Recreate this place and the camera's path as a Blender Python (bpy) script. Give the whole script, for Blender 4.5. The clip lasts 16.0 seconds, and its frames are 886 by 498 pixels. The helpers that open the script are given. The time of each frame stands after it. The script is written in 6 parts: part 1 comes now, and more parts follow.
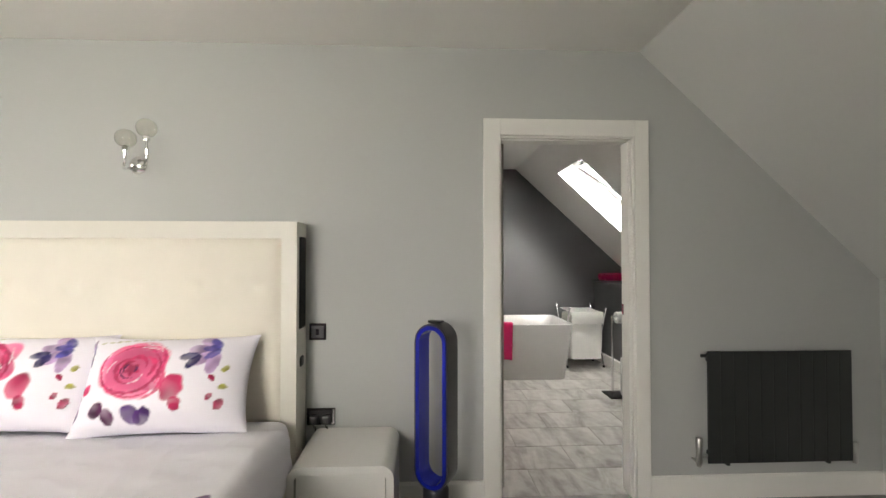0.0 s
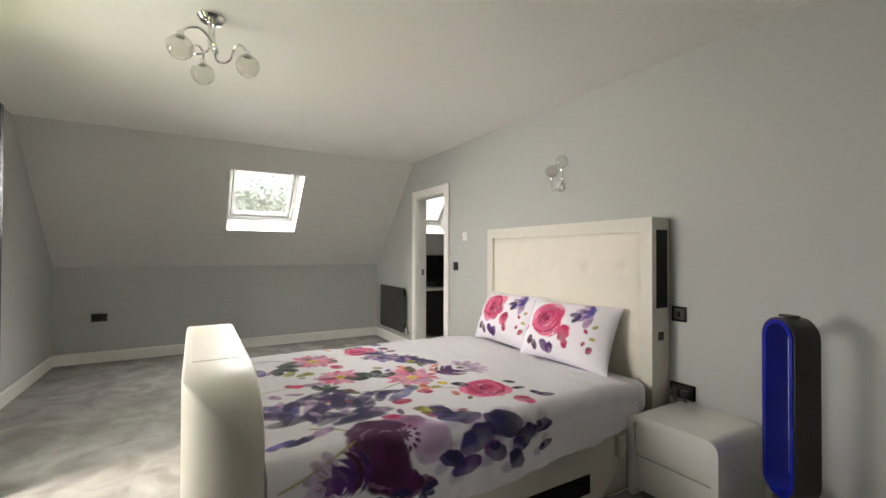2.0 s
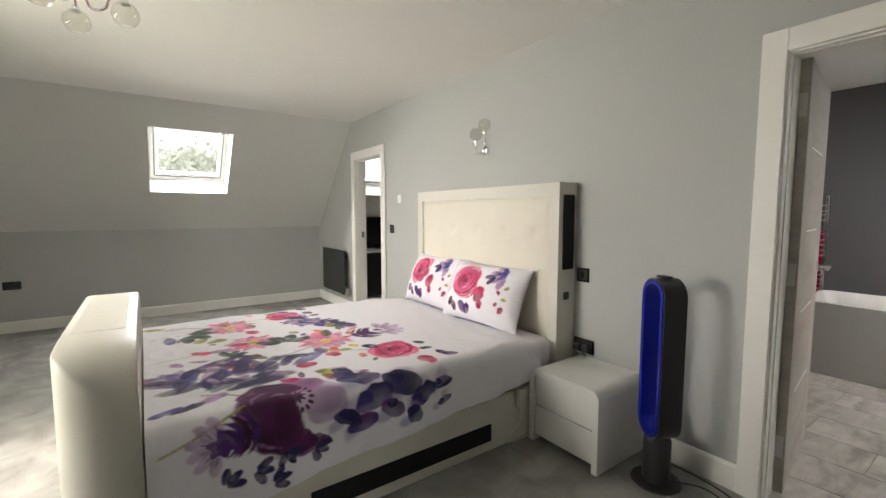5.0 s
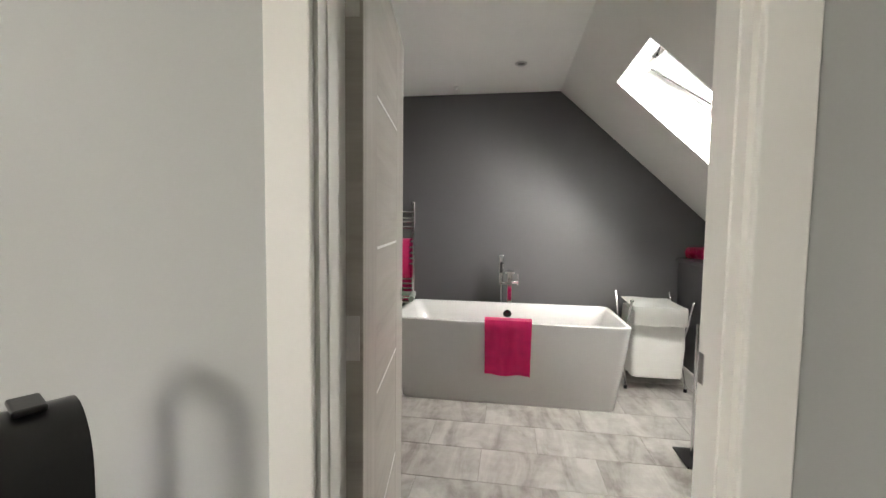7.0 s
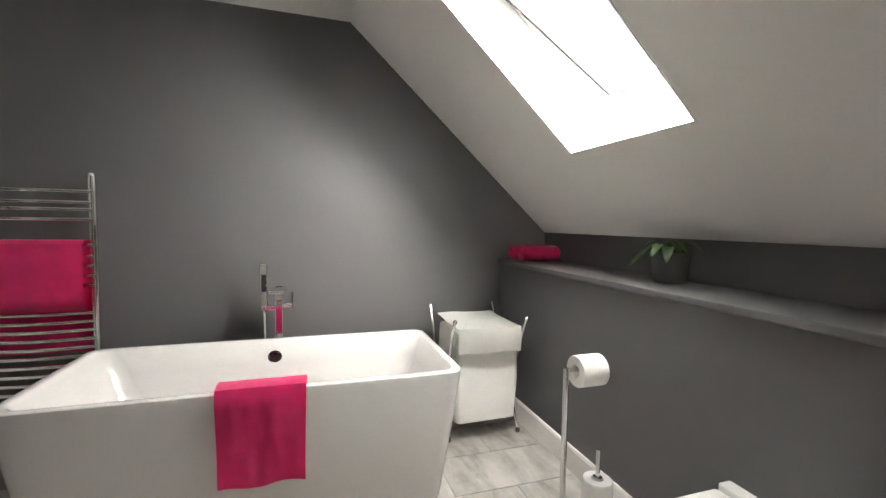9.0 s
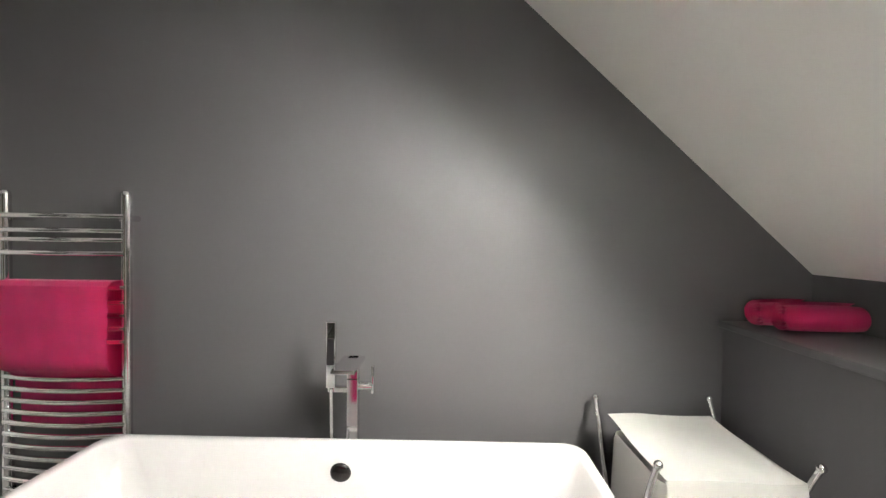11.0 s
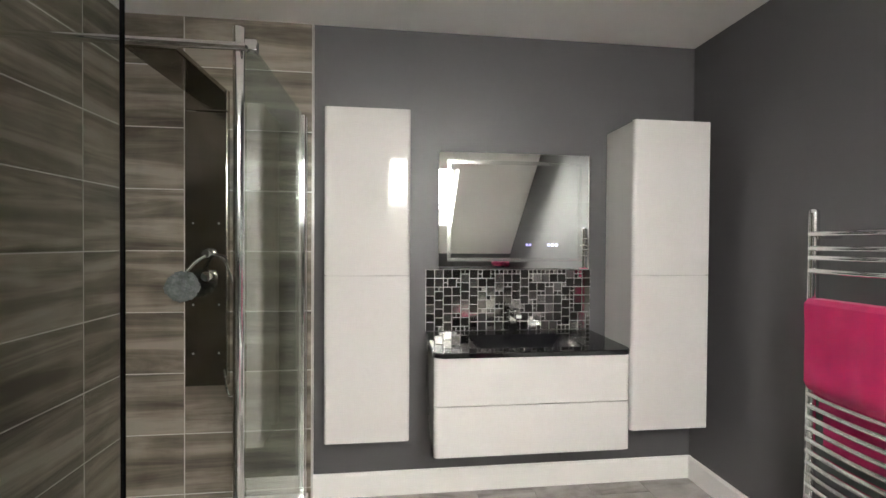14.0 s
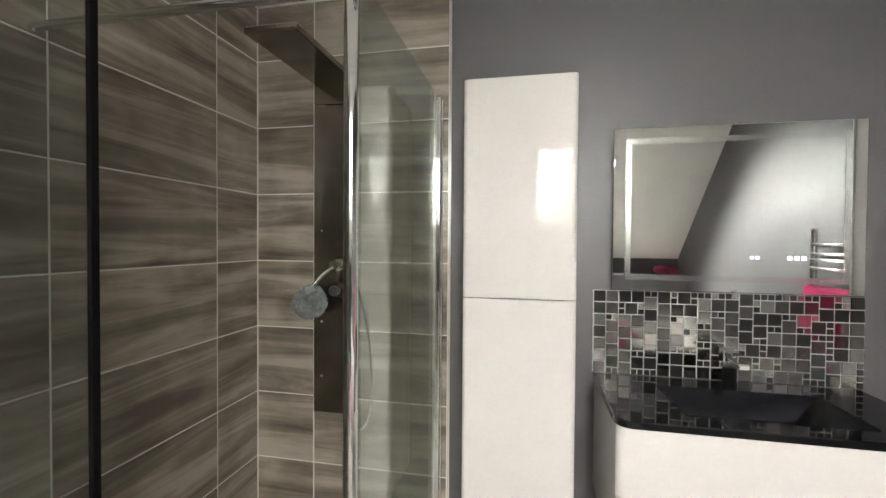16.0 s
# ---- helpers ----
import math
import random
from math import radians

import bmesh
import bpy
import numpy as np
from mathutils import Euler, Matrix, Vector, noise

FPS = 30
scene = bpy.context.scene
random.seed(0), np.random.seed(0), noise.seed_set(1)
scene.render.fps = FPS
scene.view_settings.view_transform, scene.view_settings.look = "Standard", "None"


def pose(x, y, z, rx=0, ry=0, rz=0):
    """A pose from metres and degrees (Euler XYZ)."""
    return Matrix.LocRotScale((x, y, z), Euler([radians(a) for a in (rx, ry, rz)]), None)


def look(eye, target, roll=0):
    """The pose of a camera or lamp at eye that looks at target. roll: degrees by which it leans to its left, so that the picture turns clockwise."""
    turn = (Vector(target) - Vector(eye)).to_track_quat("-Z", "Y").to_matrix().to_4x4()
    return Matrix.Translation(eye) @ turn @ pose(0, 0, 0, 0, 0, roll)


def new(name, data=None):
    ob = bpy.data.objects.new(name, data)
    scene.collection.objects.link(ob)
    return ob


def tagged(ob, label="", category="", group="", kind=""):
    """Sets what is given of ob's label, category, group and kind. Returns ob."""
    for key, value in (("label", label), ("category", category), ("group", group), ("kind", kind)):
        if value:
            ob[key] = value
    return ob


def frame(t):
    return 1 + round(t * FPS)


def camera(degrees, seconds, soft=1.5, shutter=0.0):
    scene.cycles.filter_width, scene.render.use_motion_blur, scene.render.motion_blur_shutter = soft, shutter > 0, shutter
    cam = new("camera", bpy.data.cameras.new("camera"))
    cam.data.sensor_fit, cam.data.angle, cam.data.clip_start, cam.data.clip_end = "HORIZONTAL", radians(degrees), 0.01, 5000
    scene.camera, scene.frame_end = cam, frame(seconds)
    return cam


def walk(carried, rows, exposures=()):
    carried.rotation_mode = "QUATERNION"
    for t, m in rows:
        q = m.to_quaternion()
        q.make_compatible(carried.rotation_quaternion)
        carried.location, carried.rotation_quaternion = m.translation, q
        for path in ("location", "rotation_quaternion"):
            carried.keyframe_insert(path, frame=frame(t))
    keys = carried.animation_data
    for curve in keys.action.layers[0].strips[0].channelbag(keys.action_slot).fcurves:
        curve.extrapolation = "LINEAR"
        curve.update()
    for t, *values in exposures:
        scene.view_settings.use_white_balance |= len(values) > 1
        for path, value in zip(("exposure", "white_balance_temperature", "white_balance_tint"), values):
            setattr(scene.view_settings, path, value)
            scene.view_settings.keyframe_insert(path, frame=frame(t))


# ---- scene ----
cam = camera(92.8, 16.0)
PATH = [
    (0, (0.072, -2.259, 1.317), (0.163, -0.261, 1.352), -0.0),
    (0.5, (0.195, -2.246, 1.342), (-0.512, -0.376, 1.382), 0.3),
    (1, (0.355, -2.31, 1.367), (-0.92, -0.769, 1.4), 0.3),
    (1.5, (0.603, -2.376, 1.337), (-0.988, -1.165, 1.373), 0.3),
    (2, (0.947, -2.452, 1.271), (-0.778, -1.439, 1.292), 0.2),
    (2.5, (1.209, -2.52, 1.175), (-0.566, -1.597, 1.17), 0.3),
    (3, (1.442, -2.624, 1.088), (-0.348, -1.733, 1.036), 0.3),
    (3.2, (1.526, -2.661, 1.043), (-0.264, -1.773, 0.97), 0.4),
    (5.5, (0.97, -1.919, 1.365), (-0.464, -0.539, 1.168), 0.6),
    (6, (0.869, -1.543, 1.382), (-0.207, 0.134, 1.213), 0.9),
    (6.5, (0.856, -1.127, 1.366), (0.164, 0.743, 1.214), 0.8),
    (7, (0.841, -0.749, 1.288), (0.533, 1.223, 1.160), 0.7),
    (7.5, (0.892, -0.412, 1.245), (0.899, 1.583, 1.114), 0.7),
    (8, (0.963, -0.09, 1.241), (1.256, 1.885, 1.107), 0.5),
    (8.2, (0.951, 0.004, 1.237), (1.377, 1.953, 1.104), 0.6),
    (10.3, (1.191, 1.265, 1.29), (1.84, 3.153, 1.174), 0.9),
    (10.5, (1.19, 1.35, 1.313), (1.687, 3.284, 1.197), 0.9),
    (11, (1.197, 1.465, 1.31), (1.17, 3.464, 1.259), 0.8),
    (11.5, (1.144, 1.561, 1.353), (0.534, 3.464, 1.274), 0.5),
    (12, (1.044, 1.576, 1.376), (-0.082, 3.227, 1.305), 0.3),
    (12.5, (1.02, 1.524, 1.381), (-0.5, 2.823, 1.333), 0.5),
    (13, (1.048, 1.474, 1.372), (-0.725, 2.399, 1.332), 0.4),
    (13.5, (1.083, 1.465, 1.328), (-0.836, 2.028, 1.298), 0.4),
    (14, (0.955, 1.458, 1.328), (-1.032, 1.682, 1.303), 0.4),
    (14.5, (0.781, 1.424, 1.345), (-1.217, 1.356, 1.317), 0.4),
    (15, (0.69, 1.395, 1.378), (-1.287, 1.093, 1.331), 0.3),
    (15.5, (0.574, 1.382, 1.354), (-1.384, 0.973, 1.33), 0.4),
    (16, (0.477, 1.368, 1.376), (-1.482, 0.967, 1.341), 0.4),
]
walk(cam, [(t, look(eye, target, roll)) for t, eye, target, roll in PATH],
     [(0, 0.2), (0.6, -0.08), (3.0, -0.05), (5.2, 0.12), (6.0, 0.12), (7.0, 0.48), (7.5, 0.5), (8.2, 0.58), (10.3, 0.80), (11.0, 1.0), (11.5, 1.05), (12.0, 1.15), (12.5, 1.16), (13.5, 1.12), (14.5, 1.16), (16, 1.42)])


# ---- world and light ----
world = bpy.data.worlds.new("sky")
scene.world = world
world.use_nodes = True
wn = world.node_tree
sky = wn.nodes.new("ShaderNodeTexSky")
sky.sky_type = "NISHITA"
sky.sun_disc = False
sky.dust_density, sky.ozone_density = 6.0, 0.3
sky.sun_elevation, sky.sun_rotation = radians(42), radians(160)
wn.links.new(sky.outputs[0], wn.nodes["Background"].inputs[0])
wn.nodes["Background"].inputs[1].default_value = 0.15

sun = bpy.data.lights.new("sun", "SUN")
sun.energy, sun.angle, sun.color = 1.2, radians(20), (1, 0.96, 0.9)
new("sun", sun).matrix_world = look((20, -40, 40), (0, 0, 0))


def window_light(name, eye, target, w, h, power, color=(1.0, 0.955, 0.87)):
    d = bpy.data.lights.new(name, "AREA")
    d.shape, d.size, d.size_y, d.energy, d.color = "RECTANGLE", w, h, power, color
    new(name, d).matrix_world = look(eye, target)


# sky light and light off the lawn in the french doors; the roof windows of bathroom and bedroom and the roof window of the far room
window_light("french_door_daylight", (-1.47, -5.6, 1.90), (-1.47, -1.0, 1.5), 4.4, 2.0, 590, (1.0, 0.94, 0.865))
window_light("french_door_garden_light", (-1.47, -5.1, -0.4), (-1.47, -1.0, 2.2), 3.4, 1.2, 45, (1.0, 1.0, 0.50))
window_light("bath_roof_daylight", (2.125, 1.85, 2.19), (1.45, 1.85, 1.455), 1.7, 1.5, 370, (1.0, 0.95, 0.905))
# extra lamp outside the bath roof window, added to brighten the north wall
window_light("bath_north_wall_fill", (2.425, 0.86, 2.375), (1.15, 3.142, 1.30), 1.0, 1.0, 400, (1.0, 0.95, 0.905))
window_light("bed_roof_daylight", (-4.95, -1.725, 2.25), (-4.54, -1.725, 1.862), 1.5, 1.5, 260, (1.0, 0.955, 0.90))
window_light("far_roof_daylight", (-5.0, 0.66, 2.4), (-4.0, 0.66, 1.3), 0.8, 0.6, 45)

# ---- materials ----
def surface(name, col, rough=0.5, metal=0.0, var=0.08, scale=4.0, fine=90.0, bump=0.05, stretch=(1, 1, 1), lo=0.4, hi=1.0, warp=0.0, **more):
    """A paint, cloth or metal: the colour drifts at two scales, with a fine relief."""
    m = bpy.data.materials.new(name)
    m.use_nodes = True
    nt = m.node_tree
    b = nt.nodes["Principled BSDF"]
    b.inputs["Roughness"].default_value, b.inputs["Metallic"].default_value = rough, metal
    for k, v in more.items():
        b.inputs[k.replace("_", " ")].default_value = v
    tc = nt.nodes.new("ShaderNodeTexCoord")
    mp = nt.nodes.new("ShaderNodeMapping")
    mp.inputs["Scale"].default_value = stretch
    nt.links.new(tc.outputs["Object"], mp.inputs[0])
    big, small = nt.nodes.new("ShaderNodeTexNoise"), nt.nodes.new("ShaderNodeTexNoise")
    big.inputs["Scale"].default_value, small.inputs["Scale"].default_value = scale, fine
    big.inputs["Detail"].default_value, big.inputs["Distortion"].default_value = 5, warp
    for n in (big, small):
        nt.links.new(mp.outputs[0], n.inputs["Vector"])
    add = nt.nodes.new("ShaderNodeMath")
    add.operation = "MULTIPLY_ADD"
    add.inputs[1].default_value = 0.4
    nt.links.new(small.outputs["Fac"], add.inputs[0])
    nt.links.new(big.outputs["Fac"], add.inputs[2])
    ramp = nt.nodes.new("ShaderNodeValToRGB")
    ramp.color_ramp.elements[0].position, ramp.color_ramp.elements[1].position = lo, hi
    ramp.color_ramp.elements[0].color = (*[c * (1 - var) for c in col], 1)
    ramp.color_ramp.elements[1].color = (*[min(1, c * (1 + var)) for c in col], 1)
    nt.links.new(add.outputs[0], ramp.inputs[0])
    nt.links.new(ramp.outputs[0], b.inputs["Base Color"])
    bp = nt.nodes.new("ShaderNodeBump")
    bp.inputs["Strength"].default_value, bp.inputs["Distance"].default_value = bump, 0.004
    nt.links.new(small.outputs["Fac"], bp.inputs["Height"])
    nt.links.new(bp.outputs[0], b.inputs["Normal"])
    return m


def streaked(name, dark, mid, light, rough, across, along, bump=0.08):
    """Stone-look tile with drawn-out streaks; each piece takes its own stretch of the pattern. across and along: the scale on each axis."""
    m = bpy.data.materials.new(name)
    m.use_nodes = True
    nt = m.node_tree
    b = nt.nodes["Principled BSDF"]
    b.inputs["Roughness"].default_value = rough
    tc, info = nt.nodes.new("ShaderNodeTexCoord"), nt.nodes.new("ShaderNodeObjectInfo")
    shift = nt.nodes.new("ShaderNodeVectorMath")
    shift.operation = "MULTIPLY_ADD"
    shift.inputs[1].default_value = (37, 23, 51)
    nt.links.new(info.outputs["Random"], shift.inputs[0])
    nt.links.new(tc.outputs["Object"], shift.inputs[2])
    mp = nt.nodes.new("ShaderNodeMapping")
    mp.inputs["Scale"].default_value = across
    nt.links.new(shift.outputs[0], mp.inputs[0])
    n1, n2 = nt.nodes.new("ShaderNodeTexNoise"), nt.nodes.new("ShaderNodeTexNoise")
    n1.inputs["Scale"].default_value, n1.inputs["Detail"].default_value, n1.inputs["Distortion"].default_value = 1.0, 8, 0.9
    n1.inputs["Roughness"].default_value = 0.62
    n2.inputs["Scale"].default_value, n2.inputs["Detail"].default_value = along, 4
    nt.links.new(mp.outputs[0], n1.inputs["Vector"])
    nt.links.new(shift.outputs[0], n2.inputs["Vector"])
    add = nt.nodes.new("ShaderNodeMath")
    add.operation = "MULTIPLY_ADD"
    add.inputs[1].default_value = 0.25
    nt.links.new(n2.outputs["Fac"], add.inputs[0])
    nt.links.new(n1.outputs["Fac"], add.inputs[2])
    ramp = nt.nodes.new("ShaderNodeValToRGB")
    el = ramp.color_ramp.elements
    el[0].position, el[0].color = 0.46, (*dark, 1)
    el[1].position, el[1].color = 0.76, (*light, 1)
    el.new(0.6).color = (*mid, 1)
    nt.links.new(add.outputs[0], ramp.inputs[0])
    nt.links.new(ramp.outputs[0], b.inputs["Base Color"])
    bp = nt.nodes.new("ShaderNodeBump")
    bp.inputs["Strength"].default_value, bp.inputs["Distance"].default_value = bump, 0.003
    nt.links.new(add.outputs[0], bp.inputs["Height"])
    nt.links.new(bp.outputs[0], b.inputs["Normal"])
    return m


def printed(name, rough=0.85):
    """Cotton whose print is stored with the cloth, in the colour attribute 'print'."""
    m = surface(name, (0.8, 0.79, 0.8), rough, fine=400, bump=0.12)
    nt = m.node_tree
    at = nt.nodes.new("ShaderNodeVertexColor")
    at.layer_name = "print"
    nt.links.new(at.outputs[0], nt.nodes["Principled BSDF"].inputs["Base Color"])
    return m


def emitter(name, col, strength):
    m = bpy.data.materials.new(name)
    m.use_nodes = True
    b = m.node_tree.nodes["Principled BSDF"]
    b.inputs["Base Color"].default_value = (0.02, 0.02, 0.02, 1)
    b.inputs["Emission Color"].default_value = (*col, 1)
    b.inputs["Emission Strength"].default_value = strength
    return m


def glass(name, col=(1, 1, 1), rough=0.0):
    m = bpy.data.materials.new(name)
    m.use_nodes = True
    b = m.node_tree.nodes["Principled BSDF"]
    b.inputs["Base Color"].default_value = (*col, 1)
    b.inputs["Roughness"].default_value, b.inputs["IOR"].default_value = rough, 1.45
    b.inputs["Transmission Weight"].default_value = 1.0
    return m


def pane(name, tint, gloss=1.0, milk=0.0):
    """Thin flat glass: clear, with a sharp reflection that grows towards grazing sight."""
    m = bpy.data.materials.new(name)
    m.use_nodes = True
    nt = m.node_tree
    nt.nodes.remove(nt.nodes["Principled BSDF"])
    out = nt.nodes["Material Output"]
    mix, clear, shine, fr, pw, sc = (nt.nodes.new("ShaderNode" + k) for k in ("MixShader", "BsdfTransparent", "BsdfGlossy", "LayerWeight", "Math", "Math"))
    clear.inputs[0].default_value = (*tint, 1)
    shine.inputs["Roughness"].default_value = 0.0
    shine.inputs["Color"].default_value = (gloss, gloss, gloss, 1)
    fr.inputs["Blend"].default_value = 0.5
    pw.operation, sc.operation = "POWER", "MULTIPLY_ADD"
    pw.inputs[1].default_value, sc.inputs[1].default_value, sc.inputs[2].default_value = 4.0, 0.75, 0.03
    for a, c in ((fr.outputs["Facing"], pw.inputs[0]), (pw.outputs[0], sc.inputs[0]), (sc.outputs[0], mix.inputs[0]), (clear.outputs[0], mix.inputs[1]), (shine.outputs[0], mix.inputs[2]), (mix.outputs[0], out.inputs[0])):
        nt.links.new(a, c)
    if milk:
        veil, soft = nt.nodes.new("ShaderNodeMixShader"), nt.nodes.new("ShaderNodeBsdfDiffuse")
        veil.inputs[0].default_value = milk
        soft.inputs[0].default_value = (0.8, 0.8, 0.78, 1)
        nt.links.new(clear.outputs[0], veil.inputs[1])
        nt.links.new(soft.outputs[0], veil.inputs[2])
        nt.links.new(veil.outputs[0], mix.inputs[1])
    return m


M_WALL = surface("pale_grey_wall_paint", (0.48, 0.488, 0.475), 0.75, var=0.025, scale=1.5, fine=160, bump=0.04)
M_CEIL = surface("matt_white_ceiling_paint", (0.86, 0.85, 0.825), 0.85, var=0.02, scale=1.2, fine=120, bump=0.04)
# bedroom slopes: a tone set between the wall and the flat ceiling
M_SLOPE = surface("pale_slope_tone", (0.66, 0.655, 0.64), 0.8, var=0.02, scale=1.3, fine=140, bump=0.04)
M_DARK = surface("charcoal_wall_paint", (0.080, 0.079, 0.081), 0.48, var=0.05, scale=2, fine=140, bump=0.05, Specular_IOR_Level=0.8, IOR=1.5)
M_TRIM = surface("white_satin_trim", (0.84, 0.825, 0.79), 0.5, var=0.02, bump=0.0)
M_LINING = surface("white_window_lining", (0.85, 0.85, 0.84), 0.4, var=0.02)
M_CARPET = surface("brushed_grey_carpet", (0.285, 0.277, 0.262), 1.0, var=0.24, scale=4.2, fine=170, bump=1.0, lo=0.55, hi=0.85, warp=0.7)
M_FTILE = streaked("veined_grey_floor_tile", (0.195, 0.175, 0.157), (0.335, 0.315, 0.29), (0.46, 0.44, 0.415), 0.32, (5, 1.6, 1), 14)
M_GROUT = surface("pale_grout", (0.62, 0.6, 0.56), 0.9, var=0.1, scale=20)
M_GROUTF = surface("grey_floor_grout", (0.3, 0.28, 0.26), 0.9, var=0.1, scale=20)
M_LEATHER = surface("cream_leather", (0.69, 0.665, 0.595), 0.42, var=0.03, scale=3, fine=220, bump=0.12)
M_PAD = surface("cream_padded_fabric", (0.74, 0.70, 0.61), 0.7, var=0.04, scale=5, fine=300, bump=0.12)
M_GLOSS = surface("white_gloss_lacquer", (0.64, 0.625, 0.60), 0.05, var=0.01, bump=0.0)
M_LACQUER = surface("white_nightstand_lacquer", (0.80, 0.79, 0.765), 0.08, var=0.01, bump=0.0)
M_CERAMIC = surface("white_ceramic", (0.68, 0.67, 0.655), 0.12, var=0.01, bump=0.0, Coat_Weight=0.3)
M_ACRYL = surface("white_acrylic", (0.62, 0.61, 0.595), 0.14, var=0.015, bump=0.0, Coat_Weight=0.2)
M_CHROME = surface("polished_chrome", (0.78, 0.78, 0.78), 0.08, 1.0, var=0.03, bump=0.0)
M_STEEL = surface("brushed_steel", (0.55, 0.54, 0.52), 0.28, 1.0, var=0.08, fine=200, bump=0.03)
M_ANTH = surface("anthracite_radiator_paint", (0.022, 0.024, 0.024), 0.45, var=0.1)
M_GREYPVC = surface("slate_grey_frame", (0.014, 0.016, 0.02), 0.5, var=0.05)
M_WHITEPVC = surface("white_plastic_frame", (0.6, 0.6, 0.57), 0.35, var=0.03)
M_BLACK = surface("black_plastic", (0.012, 0.012, 0.013), 0.35, var=0.1)
M_GRILLE = surface("black_speaker_cloth", (0.008, 0.008, 0.009), 0.9, var=0.3, fine=500, bump=0.3)
M_GRAPH = surface("dark_graphite_plastic", (0.025, 0.025, 0.027), 0.3, var=0.1)
M_BLUE = surface("deep_blue_plastic", (0.008, 0.018, 0.42), 0.22, 0.35, var=0.06)
M_SHEET = surface("white_cotton_sheet", (0.83, 0.815, 0.87), 0.9, var=0.03, scale=6, fine=350, bump=0.15)
M_PRINT = printed("printed_cotton")
M_PINK = surface("hot_pink_towelling", (0.74, 0.02, 0.175), 0.95, var=0.12, scale=12, fine=420, bump=0.6, Sheen_Weight=0.25)
M_ASHLEAF = streaked("washed_ash_door", (0.31, 0.285, 0.25), (0.365, 0.34, 0.30), (0.41, 0.385, 0.345), 0.38, (1, 0.8, 15), 6, bump=0.04)
M_STILE = streaked("washed_ash_stile", (0.29, 0.265, 0.232), (0.36, 0.335, 0.297), (0.41, 0.385, 0.347), 0.38, (14, 14, 0.7), 6, bump=0.04)
M_PANEL = surface("dark_shower_panel", (0.34, 0.32, 0.28), 0.16, 1.0, var=0.08)
M_BLKGLASS = surface("black_glass", (0.006, 0.006, 0.007), 0.03, var=0.05, bump=0.0, Specular_IOR_Level=0.4)
M_BASIN = surface("satin_black_bowl", (0.006, 0.006, 0.008), 0.2, var=0.05, bump=0.0, Specular_IOR_Level=0.3)
M_MIRROR = surface("mirror_silver", (0.9, 0.92, 0.9), 0.005, 1.0, var=0.0, bump=0.0)
M_FROST = surface("frosted_mirror_band", (0.72, 0.75, 0.72), 0.16, 1.0, var=0.02, bump=0.0)
M_CANVAS = surface("off_white_canvas", (0.79, 0.78, 0.745), 0.9, var=0.05, scale=6, fine=350, bump=0.3)
M_PAPER = surface("white_tissue", (0.8, 0.79, 0.77), 0.95, var=0.03, fine=200, bump=0.2)
M_LEAF = surface("green_leaf", (0.04, 0.08, 0.02), 0.4, var=0.4, scale=15)
M_POT = surface("dark_grey_pot", (0.06, 0.06, 0.058), 0.6, var=0.15)
M_PUFF = surface("grey_net_sponge", (0.16, 0.175, 0.17), 0.9, var=0.4, scale=40)
M_SILVERBED = surface("pale_silver_grout", (0.5, 0.49, 0.47), 0.4, 0.2, var=0.1, scale=20)
M_OVERCAST = emitter("overcast_sky", (0.95, 0.97, 1.0), 1.6)
M_SEAL = surface("black_rubber", (0.004, 0.004, 0.004), 1.0, var=0.1, Specular_IOR_Level=0.0)
# foliage paled almost to white, distant haze put into its colour
M_TREE = surface("haze_paled_foliage", (0.80, 0.82, 0.74), 0.9, var=0.08, scale=1.5)
M_GRASS = surface("lawn", (0.08, 0.11, 0.04), 0.9, var=0.3, scale=0.5)
M_PANE = pane("clear_window_glass", (0.95, 0.97, 0.96))
M_SHOWER = pane("shower_glass", (0.86, 0.91, 0.87))
M_DOORGLASS = pane("green_tinted_door_glass", (0.86, 0.91, 0.88), 0.6)
M_BULB = pane("crackled_clear_glass", (0.95, 0.95, 0.93), 0.7, 0.05)
M_CRYSTAL = glass("clear_crystal")
M_DIGIT = emitter("lit_digits", (0.75, 0.8, 1.0), 1.4)
M_DIGITB = emitter("lit_violet_digits", (0.45, 0.4, 1.0), 1.0)
MOSAIC = [surface("mosaic_" + n, c, r, mt, var=0.12, scale=25, bump=0.0) for n, c, r, mt in (
    ("black_glass", (0.02, 0.019, 0.018), 0.05, 0.0), ("smoked_mirror", (0.24, 0.23, 0.215), 0.08, 1.0), ("polished_steel", (0.52, 0.51, 0.485), 0.10, 1.0),
    ("dark_steel", (0.12, 0.115, 0.108), 0.14, 1.0))]


# ---- mesh tools ----
def thing(name, at, label, category, group="", kind=""):
    ob = new(name)
    ob.matrix_basis = Matrix.Translation(at)
    ob.empty_display_size = 0.05
    return tagged(ob, label, category, group, kind)


def mesh_of(name, bm, mat, m=None, smooth=False):
    if m is not None:
        bm.transform(m)
    me = bpy.data.meshes.new(name)
    if smooth:
        for f in bm.faces:
            f.smooth = True
    bm.to_mesh(me)
    bm.free()
    for one in mat if isinstance(mat, (list, tuple)) else [mat]:
        me.materials.append(one)
    if smooth:
        me.set_sharp_from_angle(angle=radians(40))
    return me


def part(name, bm, mat, parent, label="", m=None, smooth=False):
    """Links a bmesh, in world coordinates, as one mesh under a thing or under a part."""
    ob = new(name, mesh_of(name, bm, mat, m, smooth))
    ob.parent = parent
    if parent.data is None:
        ob.matrix_parent_inverse = parent.matrix_basis.inverted()
    if label:
        ob["label"] = label
    return ob


def solo(name, bm, mat, label="", category="", kind="", group="", m=None, smooth=False):
    return tagged(new(name, mesh_of(name, bm, mat, m, smooth)), label, category, group, kind)


